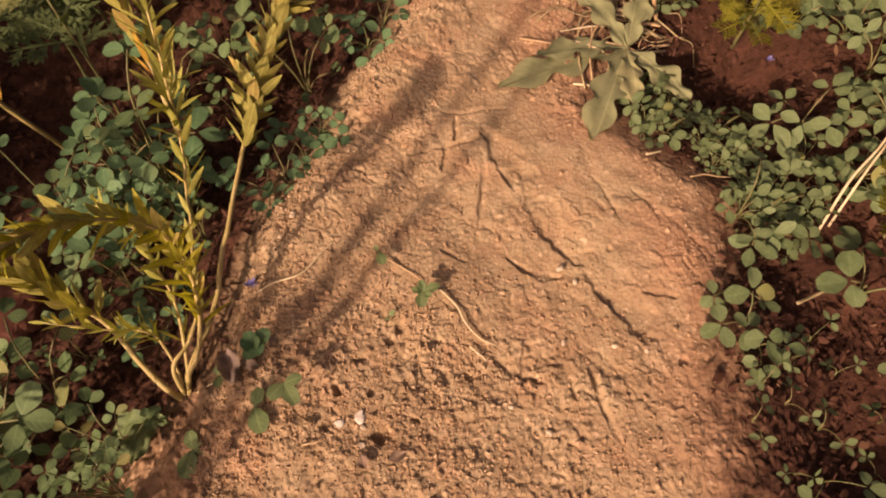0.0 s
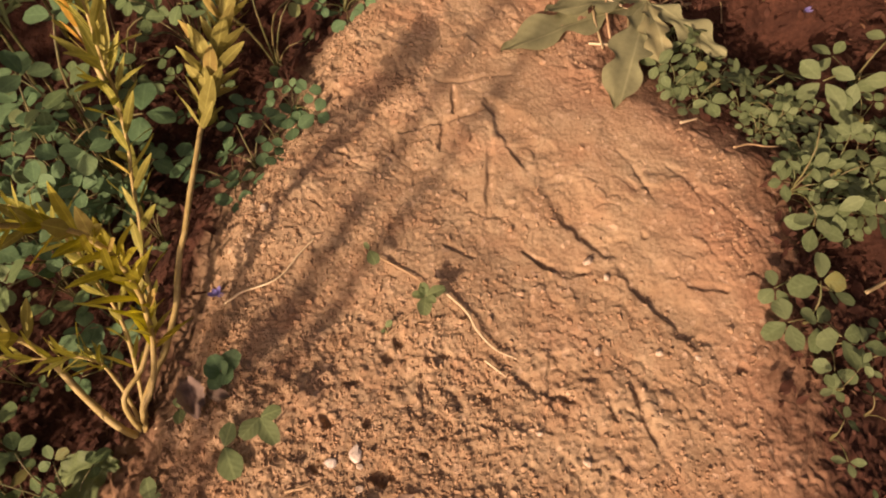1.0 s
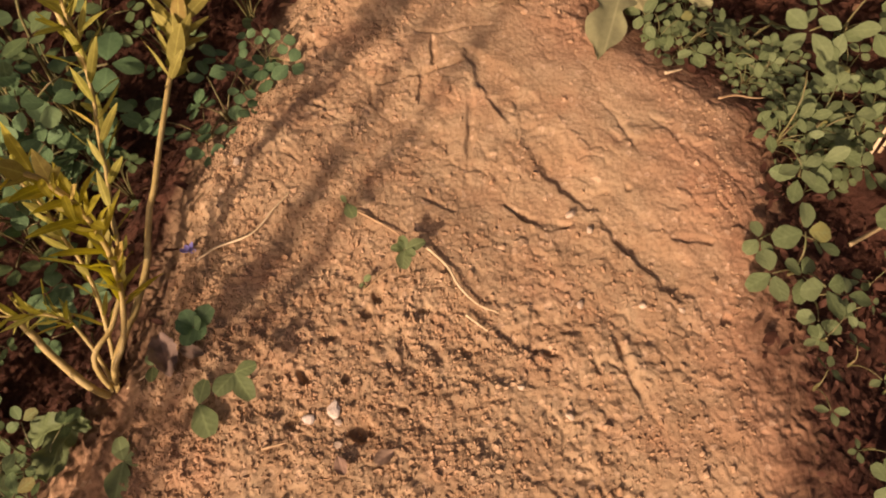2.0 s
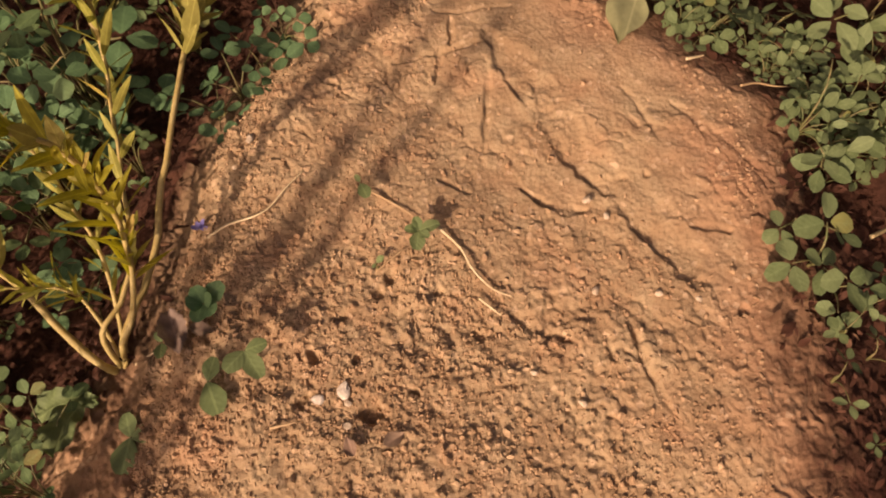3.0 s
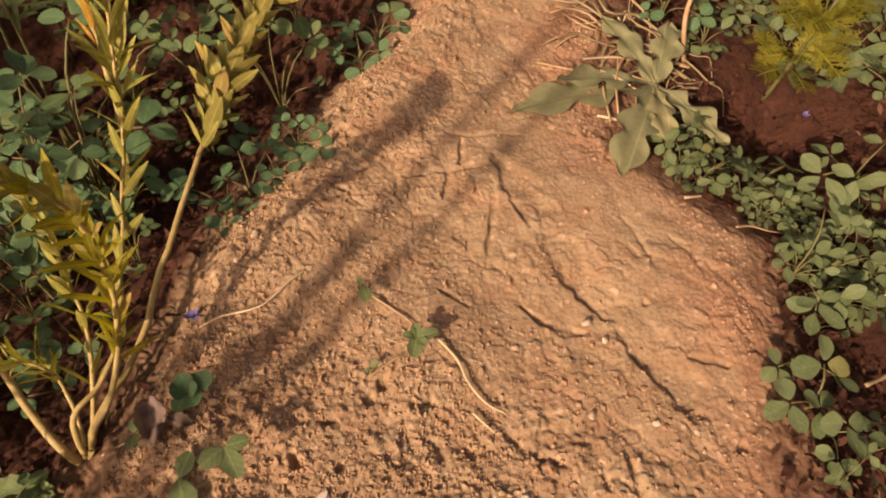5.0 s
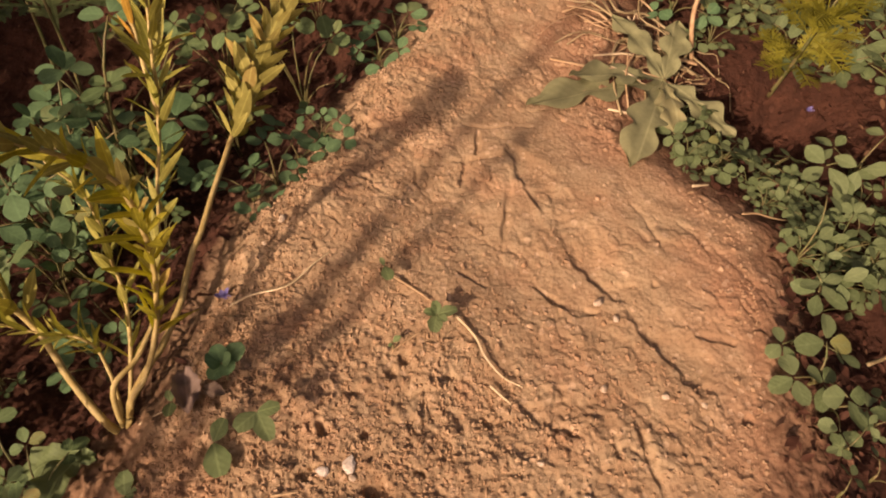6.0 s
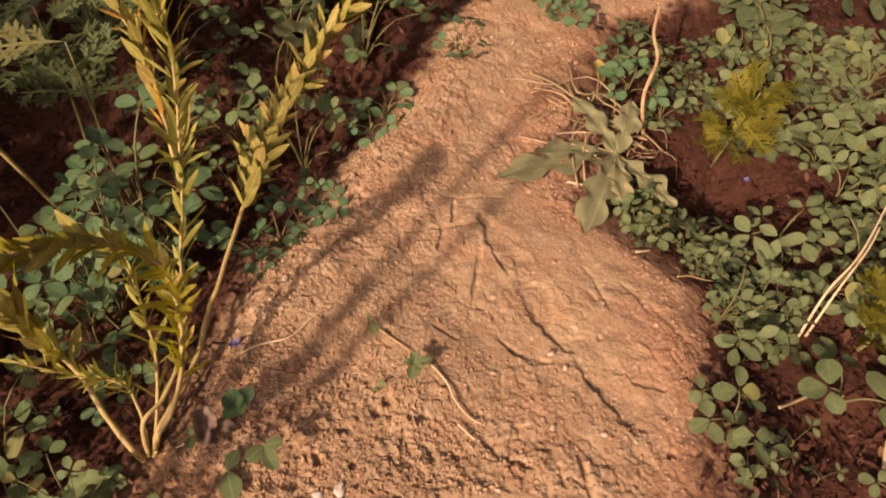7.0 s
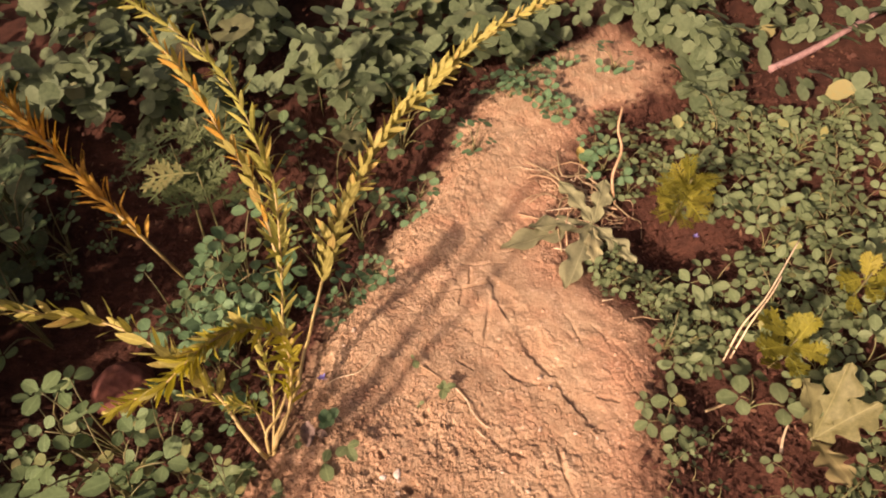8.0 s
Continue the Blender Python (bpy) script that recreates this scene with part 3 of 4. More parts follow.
# bare or dark gaps between the plants: x, y, radius
GAPS = [(-0.40, 0.535, 0.09), (-0.345, 0.495, 0.06), (-0.42, 0.465, 0.075), (-0.245, 0.565, 0.045), (-0.30, 0.60, 0.04), (0.310, 0.440, 0.065), (0.262, 0.262, 0.034), (0.318, 0.180, 0.042), (0.335, 0.075, 0.045), (0.39, 0.165, 0.025), (-0.197, 0.877, 0.06), (-0.175, 0.60, 0.06), (-0.215, 0.93, 0.06), (0.52, 0.745, 0.05), (0.66, 0.76, 0.07), (0.60, 0.78, 0.05), (-0.445, 0.40, 0.06),
        (-0.50, 0.27, 0.10), (-0.432, 0.292, 0.055), (-0.36, 0.41, 0.04), (0.265, 0.72, 0.055), (-0.26, 0.285, 0.04), (-0.21, 0.22, 0.05), (-0.41, 0.27, 0.07), (-0.25, 0.16, 0.04), (-0.16, 0.5, 0.03), (0.25, 0.14, 0.02),
        (-0.165, 0.43, 0.045), (-0.185, 0.36, 0.04), (-0.215, 0.50, 0.04),
        (0.33, 0.155, 0.035), (0.30, 0.085, 0.03), (0.37, 0.185, 0.025), (0.42, 0.165, 0.045), (0.388, 0.252, 0.035), (0.305, 0.44, 0.075), (0.39, 0.44, 0.03), (0.273, 0.225, 0.034), (0.285, 0.165, 0.03), (0.375, 0.385, 0.02), (0.62, 0.52, 0.05), (0.33, 0.72, 0.045), (0.36, 0.80, 0.035), (0.02, 0.72, 0.05), (0.06, 0.76, 0.04), (-0.55, 0.60, 0.06), (-0.46, 0.55, 0.05), (0.30, 0.66, 0.03), (0.36, 0.31, 0.018),
        (-0.31, 0.475, 0.045), (0.20, 0.495, 0.05), (-0.35, 0.80, 0.05), (-0.186, 0.70, 0.035), (-0.455, 0.325, 0.055)]
def build_litter(count):
    r = random.Random(21)
    verts, faces = [], []
    while len(faces) < count * 8:
        x, y = r.uniform(-0.6, 0.75), r.uniform(-0.1, 1.0)
        # More dead leaves in the gaps; their dark colour also stands for shade.
        if r.random() < 0.3:
            gx, gy, gr = r.choice(GAPS)
            x, y = r.gauss(gx, gr * 0.7), r.gauss(gy, gr * 0.7)
        if on_path(x, y, r.uniform(-0.012, 0.016)) or math.hypot(x - BARE[0], y - BARE[1]) < BARE[2] * r.uniform(0.8, 1.3):
            continue
        length = 0.003 + 0.010 * r.random() ** 1.8
        v, f = blade(length, length * r.uniform(0.25, 0.6), oval, 5, 3, r.uniform(-0.4, 0.5), r.uniform(-0.3, 0.4), 0.05)
        m = pose(x, y, gz(x, y) + r.uniform(0.003, 0.008), r.uniform(-35, 35), r.uniform(-35, 35), r.uniform(0, 360))
        k = len(verts)
        verts += [m @ Vector(p) for p in v]
        faces += [tuple(i + k for i in q) for q in f]
    return tagged(new("leaf_litter", mesh_of("leaf_litter", verts, faces, M_LITTER)), "brown and reddish dead leaf litter between the plants", "leaf litter", kind="stuff")


build_litter(12000)


SPOTS_BIG = [(-0.365, 0.09), (-0.37, 0.135), (-0.42, 0.11), (-0.55, 0.36), (-0.29, 0.325)]
SPOTS_FRONT = [(-0.235, 0.115), (-0.25, 0.09), (-0.228, 0.082), (-0.268, 0.12), (-0.285, 0.085), (-0.30, 0.12)]
SPOTS_TALL = [(-0.27, 0.425), (-0.30, 0.30), (-0.33, 0.17), (-0.45, 0.20)]
SPOTS_TEAL = [(-0.245, 0.392), (-0.270, 0.408), (-0.295, 0.382), (-0.315, 0.358), (-0.275, 0.352), (-0.335, 0.385), (-0.31, 0.325), (-0.255, 0.372), (-0.283, 0.33), (-0.345, 0.35), (-0.30, 0.405)]
SPOTS_WIDE = [(0.352, 0.205)]
SPOTS_SPRIG = [(0.238, 0.204), (0.243, 0.178), (0.252, 0.162), (0.288, 0.246), (0.320, 0.255)]
SPOTS_SINGLE = [(0.276, 0.150), (0.230, 0.103), (0.255, 0.067), (0.278, 0.062), (0.313, 0.140), (0.345, 0.105), (0.375, 0.125), (0.335, 0.068), (0.246, 0.132), (0.262, 0.116), (0.300, 0.168), (0.290, 0.100)]
SPOTS_SMALL = [(-0.088, 0.395), (-0.105, 0.375), (-0.120, 0.352), (-0.135, 0.335), (-0.045, 0.505), (-0.065, 0.52), (-0.03, 0.535), (0.05, 0.60), (0.175, 0.66), (0.20, 0.79), (0.225, 0.60), (0.16, 0.745), (0.28, 0.77), (0.235, 0.565), (0.085, 0.725), (0.11, 0.705), (0.14, 0.70), (0.17, 0.682), (0.13, 0.735),
               (-0.24, 0.225), (-0.23, 0.25)]
SPOTS_MEDIC = [(0.263, 0.274), (0.282, 0.264), (0.272, 0.290), (0.298, 0.281), (0.305, 0.262), (0.284, 0.305), (0.335, 0.283), (0.30, 0.30), (0.28, 0.335), (0.255, 0.355), (0.275, 0.37), (0.26, 0.33), (0.22, 0.36), (0.205, 0.375), (0.24, 0.378), (0.235, 0.40), (0.22, 0.42), (0.325, 0.30), (0.30, 0.345)]
taken = []
for spots, models, size in ((SPOTS_BIG, TALL, 1.2), (SPOTS_FRONT, TALL, 0.58), (SPOTS_TALL, TALL, 1.0), (SPOTS_TEAL, TEAL, 1.12), (SPOTS_WIDE, SPRIG, 1.35), (SPOTS_SPRIG, SPRIG, 0.66), (SPOTS_SINGLE, SPRIG, 1.0), (SPOTS_SMALL, SMALL, 1.15), (SPOTS_MEDIC, MEDIC, 0.8)):
    for x, y in spots:
        put_plant(models, x, y, size * rng.uniform(0.8, 1.15), 0.012 if spots is SPOTS_SINGLE else 0.0)
        taken.append((x, y))
tries = 0
while len(taken) < 240 and tries < 9000:
    tries += 1
    x, y = rng.uniform(-0.56, 0.60), rng.uniform(-0.03, 0.66)
    if (0.22 < x < 0.40 and y < 0.25) or on_path(x, y, -0.075 if x < np.interp(y, LEFT_Y, LEFT_X) else -0.03) or any(math.hypot(x - a, y - b) < c for a, b, c in GAPS) or any(math.hypot(x - a, y - b) < (0.056 if x < 0 else 0.034) for a, b in taken):
        continue
    taken.append((x, y))
    put_plant(TALL if x < 0 else MEDIC, x, y, rng.uniform(0.65, 1.15) if x < 0 else rng.uniform(0.85, 1.1) * (0.86 + 1.5 * min(0.25, max(0.0, x - float(np.interp(y, RIGHT_Y, RIGHT_X))))))


def build_carpet(count):
    """The same low plants farther off, joined."""
    r = np.random.RandomState(9)
    far, way = 0.2 + 5.0 * r.rand(count * 6) ** 2.3, r.uniform(0, 6.2832, count * 6)
    x, y = 0.05 + far * np.cos(way), 0.35 + far * np.sin(way)
    dl = x - np.interp(y, LEFT_Y, LEFT_X)
    dr = np.interp(y, RIGHT_Y, RIGHT_X) - x
    core = (x > -0.57) & (x < 0.61) & (y > -0.04) & (y < 0.67)
    ok = ~core & (np.minimum(dl, dr) < -0.02) & (r.rand(len(x)) < np.where(dl < 0, 0.16 + 0.84 * (vnoise(x, y, 0.085, 62) > -0.12), 0.30 + 0.70 * (vnoise(x, y, 0.10, 61) > -0.22)))
    for a, b, c in GAPS:
        ok &= np.hypot(x - a, y - b) > c
    x, y = x[ok][:count], y[ok][:count]
    k = len(x)
    z = land(x, y, False) + r.uniform(0.012, 0.062, k) * np.where(x < np.interp(y, LEFT_Y, LEFT_X) - 0.05, 2.1, 1.0)
    v0, f0 = blade(0.0235, 0.0195, obovate, 5, 3, 0.15, -0.1)
    v0, f0 = np.array(v0), np.array(f0)
    allv = []
    yaw, tx, ty = r.uniform(0, 6.283, k), r.uniform(-0.8, 0.8, k), r.uniform(-0.8, 0.8, k)
    for side in (0, 1.65, -1.65):
        a = side + r.uniform(-0.15, 0.15, k)
        sc = np.clip(0.9 * np.exp(0.28 * r.randn(k)), 0.5, 1.5)
        px = (v0[None, :, 0] * np.cos(a)[:, None] - v0[None, :, 1] * np.sin(a)[:, None]) * sc[:, None]
        py = (v0[None, :, 0] * np.sin(a)[:, None] + v0[None, :, 1] * np.cos(a)[:, None]) * sc[:, None]
        pz = v0[None, :, 2] * sc[:, None] + px * tx[:, None] + py * ty[:, None]
        qx = px * np.cos(yaw)[:, None] - py * np.sin(yaw)[:, None]
        qy = px * np.sin(yaw)[:, None] + py * np.cos(yaw)[:, None]
        allv.append(np.stack([qx + x[:, None], qy + y[:, None], pz + z[:, None]], 2))
    v = np.stack(allv, 1).reshape(-1, 3)
    f = (f0[None] + (np.arange(3 * k) * len(v0))[:, None, None]).reshape(-1, 4)
    return tagged(new("clover_carpet", sheet("clover_carpet", v, f, M_CARPET)), "dense low clover and medick round the path", "clover", kind="stuff")


build_carpet(16000)


# ---- the yellowing weed ----
def lance_set(name, length, width, mat, r):
    out = []
    for k in range(4):
        v, f = blade(length * r.uniform(0.85, 1.12), width * r.uniform(0.85, 1.15), lance, 7, 3, r.uniform(0.05, 0.32), r.uniform(-0.18, 0.22), 0.01, 0.0, r.uniform(-0.6, 0.6))
        out.append(mesh_of(name, v, f, mat))
    return out


def leafy_stem(parent, origin, pts, thick, leaves, start, leaf_meshes, r, spread_deg=(22, 50), size=(0.6, 1.0), mat=M_STEM, name="stem", label="", crowd=1.0):
    """A tapering stem through pts, with narrow leaves set spirally from start to its tip."""
    line = spline([Vector(p) - Vector(origin) for p in pts], max(14, 5 * len(pts)))
    line = [p + thick * 0.75 * min(1, i / 4) * noise.noise_vector((p + Vector(origin)) * 62 + Vector((leaves, 0, 0))) for i, p in enumerate(line)]
    v, f = tube(line, lambda s: thick * (1 - 0.72 * s) * (1.06 + 0.16 * noise.noise(Vector((s * 34, leaves, 3.1)))), 8)
    stem = part(name, mesh_of(name, v, f, mat), parent, label)
    n = len(line) - 1
    for k in range(leaves):
        s = start + (1 - start) * ((k + r.uniform(0, 0.7)) / leaves) ** crowd
        u = min(s * n, n - 0.001)
        i = int(u)
        at = line[i].lerp(line[i + 1], u - i)
        axis = (line[i + 1] - line[i]).normalized()
        side = axis.orthogonal().normalized()
        side.rotate(Matrix.Rotation(radians(k * 137.5 + r.uniform(-20, 20)), 3, axis))
        open_by = radians(r.uniform(*spread_deg))
        ahead = axis * math.cos(open_by) + side * math.sin(open_by) + Vector((0, 0, r.uniform(-0.1, 0.05)))
        sc = r.uniform(*size) * (1 - 0.45 * max(0, (s - 0.75) / 0.25)) * (0.55 + 0.45 * min(1, (s - start) / (1 - start) * 3) if crowd < 1 else 1)
        part("leaf", r.choice(leaf_meshes), stem, m=turn_to(at + side * thick * 0.4 * (1 - 0.72 * s), ahead, axis) @ Matrix.Diagonal((sc, sc, sc, 1)))
    return stem


R2 = random.Random(8)
LANCE_Y = lance_set("narrow_leaf", 0.032, 0.0100, M_YELLOW, R2)
LANCE_G = lance_set("narrow_leaf", 0.036, 0.0070, M_GREENISH, R2)
LANCE_L = lance_set("narrow_leaf", 0.036, 0.0085, M_BRIGHT, R2)
LANCE_O = lance_set("narrow_leaf", 0.036, 0.0065, M_ORANGE, R2)
BASE = Vector((-0.196, 0.157, gz(-0.196, 0.157)))
weed = tagged(new("yellow_weed"), "tall yellowing weed with narrow leaves on leaning stems", "weed")
weed.location = BASE
FOOT = tuple(BASE + Vector((0, 0, -0.01)))
leafy_stem(weed, BASE, [FOOT, (-0.187, 0.176, -0.014), (-0.176, 0.205, -0.012), (-0.170, 0.231, -0.010), (-0.160, 0.285, 0.008), (-0.147, 0.36, 0.020), (-0.134, 0.43, 0.030), (-0.112, 0.487, 0.050), (-0.085, 0.538, 0.070),
                        (-0.043, 0.581, 0.10), (0.003, 0.624, 0.12), (0.049, 0.663, 0.14), (0.111, 0.696, 0.16), (0.162, 0.718, 0.17)], 0.0024, 260, 0.38, LANCE_Y, R2, (26, 66), (0.65, 1.15), label="long bare yellow stem, leafy above")
leafy_stem(weed, BASE, [FOOT, (-0.197, 0.172, -0.008), (-0.185, 0.196, -0.002), (-0.177, 0.222, 0.006), (-0.183, 0.26, 0.012), (-0.190, 0.31, 0.022), (-0.193, 0.36, 0.046), (-0.188, 0.372, 0.09), (-0.190, 0.409, 0.14), (-0.204, 0.437, 0.175),
                        (-0.243, 0.511, 0.21), (-0.312, 0.562, 0.25), (-0.361, 0.592, 0.26)], 0.0018, 150, 0.24, LANCE_G, R2, (26, 62), (0.6, 1.1), crowd=0.6)
leafy_stem(weed, BASE, [(-0.193, 0.355, 0.042), (-0.208, 0.40, 0.085), (-0.228, 0.445, 0.12), (-0.252, 0.472, 0.15), (-0.28, 0.506, 0.19), (-0.307, 0.542, 0.21), (-0.34, 0.569, 0.23)], 0.0018, 75, 0.1, LANCE_Y + LANCE_O, R2, (18, 48), (0.5, 0.95), name="side_stem")
leafy_stem(weed, BASE, [FOOT, (-0.208, 0.163, -0.022), (-0.226, 0.182, -0.012), (-0.247, 0.207, 0.005), (-0.262, 0.215, 0.035), (-0.275, 0.222, 0.058), (-0.29, 0.23, 0.075), (-0.346, 0.254, 0.10), (-0.39, 0.248, 0.13), (-0.428, 0.24, 0.16), (-0.446, 0.231, 0.18)],
           0.0026, 70, 0.33, LANCE_Y, R2, (22, 55), (0.75, 1.15), label="thick knobbly stem lying low")
leafy_stem(weed, BASE, [FOOT, (-0.184, 0.164, -0.006), (-0.172, 0.184, 0.010), (-0.164, 0.210, 0.045), (-0.160, 0.221, 0.09), (-0.158, 0.216, 0.14), (-0.176, 0.199, 0.185), (-0.195, 0.174, 0.21), (-0.207, 0.153, 0.22), (-0.225, 0.128, 0.22), (-0.253, 0.118, 0.21), (-0.274, 0.113, 0.20)],
           0.0019, 165, 0.22, LANCE_L + LANCE_L + LANCE_Y, R2, (22, 55), (0.42, 0.78), name="arching_stem", label="dense feathery olive branch arching up")
leafy_stem(weed, BASE, [FOOT, (-0.205, 0.19, -0.01), (-0.217, 0.20, 0.01), (-0.239, 0.199, 0.02), (-0.275, 0.198, 0.045)], 0.0014, 40, 0.3, LANCE_G, R2, (35, 65), (0.4, 0.75), name="side_stem")
leafy_stem(weed, BASE, [FOOT, (-0.19, 0.21, 0.01), (-0.195, 0.235, 0.05), (-0.20, 0.25, 0.085), (-0.215, 0.255, 0.11)], 0.0015, 40, 0.15, LANCE_G, R2, (25, 55), (0.4, 0.8), name="side_stem")



def shade_weed(x, y, stems, label):
    """A many-stemmed unseen weed, added for its shade. Each stem's leaves form one mass."""
    base = Vector((x, y, gz(x, y)))
    plant = tagged(new("yellow_weed"), label, "weed", "tall weeds beside the path")
    plant.location = base
    for high, lean, leaves, size, opening in stems:
        top = Vector((*lean, high))
        line = spline([Vector((0, 0, -0.01)), top * 0.5 + Vector((0.004, 0, 0)), top], 16)
        v, f = tube(line, lambda s: 0.0032 * (1 - 0.7 * s), 7)
        stem = part("stem", mesh_of("stem", v, f, M_STEM), plant)
        verts, faces = [], []
        for k in range(leaves):
            s = 0.16 + 0.83 * k / leaves
            at = line[int(s * 15)].lerp(line[int(s * 15) + 1], s * 15 % 1)
            way = Vector((math.cos(k * 2.4), math.sin(k * 2.4), 0))
            ahead = Vector((0, 0, math.cos(radians(opening)))) + way * math.sin(radians(opening)) * R2.uniform(0.6, 1.2)
            me = R2.choice(LANCE_G)
            m = turn_to(at, ahead, Vector((0, 0, 1))) @ Matrix.Scale(size * R2.uniform(0.7, 1.15), 4)
            n = len(verts)
            verts += [m @ q.co for q in me.vertices]
            faces += [tuple(i + n for i in p.vertices) for p in me.polygons]
        part("foliage", mesh_of("foliage", verts, faces, M_GREENISH), stem)
    return plant


# Out-of-view weed, placed by the long shadow bands that cross the path.
shade_weed(-0.320, -0.088, ((0.60, (-0.028, 0.026), 130, 0.7, 30), (0.59, (0.0, -0.018), 130, 0.7, 30), (0.38, (-0.012, 0.01), 60, 1.0, 42), (0.33, (-0.035, 0.035), 55, 1.0, 44), (0.36, (-0.06, 0.015), 70, 1.0, 44)),
           "unseen tall upright weed, added to cast the shadow bands on the path")
# Bushes added left of the view, unseen, to throw shade on the clover.
SHADE_BUSH = ((0.42, (0.02, 0.03), 90, 1.25, 45), (0.36, (0.10, 0.05), 70, 1.2, 45), (0.38, (-0.08, 0.08), 70, 1.2, 45), (0.33, (0.03, -0.10), 60, 1.2, 45))
shade_bush = shade_weed(-0.72, -0.02, SHADE_BUSH, "unseen bushy weed, added to shade the clover")
for x, y, turn, size in ((-0.78, 0.07, 80, 0.95), (-0.83, -0.06, 160, 1.1), (-0.64, 0.24, 310, 1.1), (-0.88, 0.10, 20, 1.2), (-0.78, 0.18, 120, 1.25), (-0.92, 0.0, 60, 1.25),
                         (-0.76, 0.32, 280, 1.3), (-0.88, 0.36, 40, 1.5), (-0.90, 0.24, 330, 1.1)):
    copy_thing(shade_bush, pose(x, y, gz(x, y), 0, 0, turn) @ Matrix.Diagonal((size, size, size, 1)))

far_base = Vector((-0.374, 0.46, gz(-0.374, 0.46)))
orange = tagged(new("orange_weed"), "withered orange weed with narrow leaves, leaning over", "weed")
orange.location = far_base
leafy_stem(orange, far_base, [far_base + Vector((0, 0, -0.01)), (-0.407, 0.451, 0.02), (-0.442, 0.475, 0.06), (-0.485, 0.507, 0.10), (-0.513, 0.527, 0.13), (-0.539, 0.546, 0.16), (-0.574, 0.574, 0.19)], 0.0026, 120, 0.12, LANCE_O, R2, (22, 50), (0.7, 1.2))


# ---- feathery, lobed and round-leaved plants ----
def feather_leaf(name, length, mat, r, lobes=6, lobe_len=0.45, lobe_w=0.16, split=True):
    """A leaf cut deep into paired lobes, the lobes toothed in turn."""
    pieces = [(*blade(length, length * 0.07, lance, 7, 3, 0.3, -0.1), Matrix())]
    for k in range(lobes):
        s = 0.22 + 0.72 * k / lobes
        for side in (1, -1):
            ln = length * lobe_len * math.sin(math.pi * (0.25 + 0.62 * k / lobes)) * r.uniform(0.85, 1.1)
            a = side * -r.uniform(42, 58)
            m = pose(0, s * length, -0.1 * length * s * s, r.uniform(-12, 18), 0, a)
            pieces.append((*blade(ln, ln * lobe_w * 2, lance, 5, 3, 0.15, -0.08), m))
            if split:
                for q, b in ((0.35, 38), (0.35, -38), (0.62, 34), (0.62, -34)):
                    pieces.append((*blade(ln * 0.42, ln * lobe_w * 1.1, lance, 4, 3, 0.12), m @ pose(0, ln * q, 0.0003, 8, 0, b)))
    v, f = joined(pieces)
    return mesh_of(name, v, f, mat)


def feather_plant(name, label, x, y, stem_to, mat, length, count, r, top=0.35, droop=(15, 55), split=True, lobe_w=0.16, lobes=6):
    base = Vector((x, y, gz(x, y)))
    plant = tagged(new(name), label, "weed")
    plant.location = base
    line = spline([(0, 0, -0.006), (Vector(stem_to) - base) * 0.5 + Vector((0.003, 0.002, 0)), Vector(stem_to) - base], 9)
    v, f = tube(line, lambda s: 0.0021 * (1 - 0.6 * s), 7)
    part("stem", mesh_of("stem", v, f, M_PETIOLE), plant)
    meshes = [feather_leaf("lobed_leaf", length * r.uniform(0.85, 1.1), mat, r, lobes, split=split, lobe_w=lobe_w) for _ in range(3)]
    for k in range(count):
        s = top + (1 - top) * k / max(1, count - 1)
        at = line[min(8, int(s * 8))]
        a = k * 137.5 + r.uniform(-20, 20)
        sc = r.uniform(0.7, 1.05)
        part("leaf", r.choice(meshes), plant, m=pose(*at, 0, 0, a) @ pose(0, 0.002, 0, r.uniform(*droop), r.uniform(-15, 15), 0) @ Matrix.Diagonal((sc, sc, sc, 1)))
    return plant


R3 = random.Random(17)
feather_plant("mugwort", "grey-green mugwort with deeply cut leaves among clover", -0.315, 0.468, (-0.302, 0.474, 0.095), M_MUGWORT, 0.066, 7, R3, 0.7, (-10, 40), lobes=4, lobe_w=0.13)
feather_plant("mugwort", "olive mugwort with deeply cut leaves behind the weed", -0.362, 0.525, (-0.352, 0.535, 0.085), M_MUGWORT, 0.066, 7, R3, 0.7, (-10, 40), lobes=4, lobe_w=0.13)
feather_plant("mugwort", "tall grey-green mugwort with cut leaves between the stems", -0.338, 0.585, (-0.322, 0.565, 0.10), M_MUGWORT, 0.080, 9, R3, 0.5, (-5, 40), lobes=4, lobe_w=0.13)
feather_plant("feathery_weed", "yellow-green feathery weed tuft on bare soil", 0.322, 0.485, (0.312, 0.458, 0.085), M_LIME, 0.046, 26, R3, 0.35, (-15, 75), lobe_w=0.085, lobes=7)
feather_plant("feathery_weed", "yellow-green feathery weed among medick", 0.385, 0.252, (0.389, 0.248, 0.055), M_LIME, 0.042, 11, R3, 0.4, (0, 55))
feather_plant("lobed_weed", "yellow-green weed with cut leaves in the medick", 0.50, 0.33, (0.50, 0.33, 0.06), M_LIME, 0.04, 8, R3, 0.5, (0, 50))


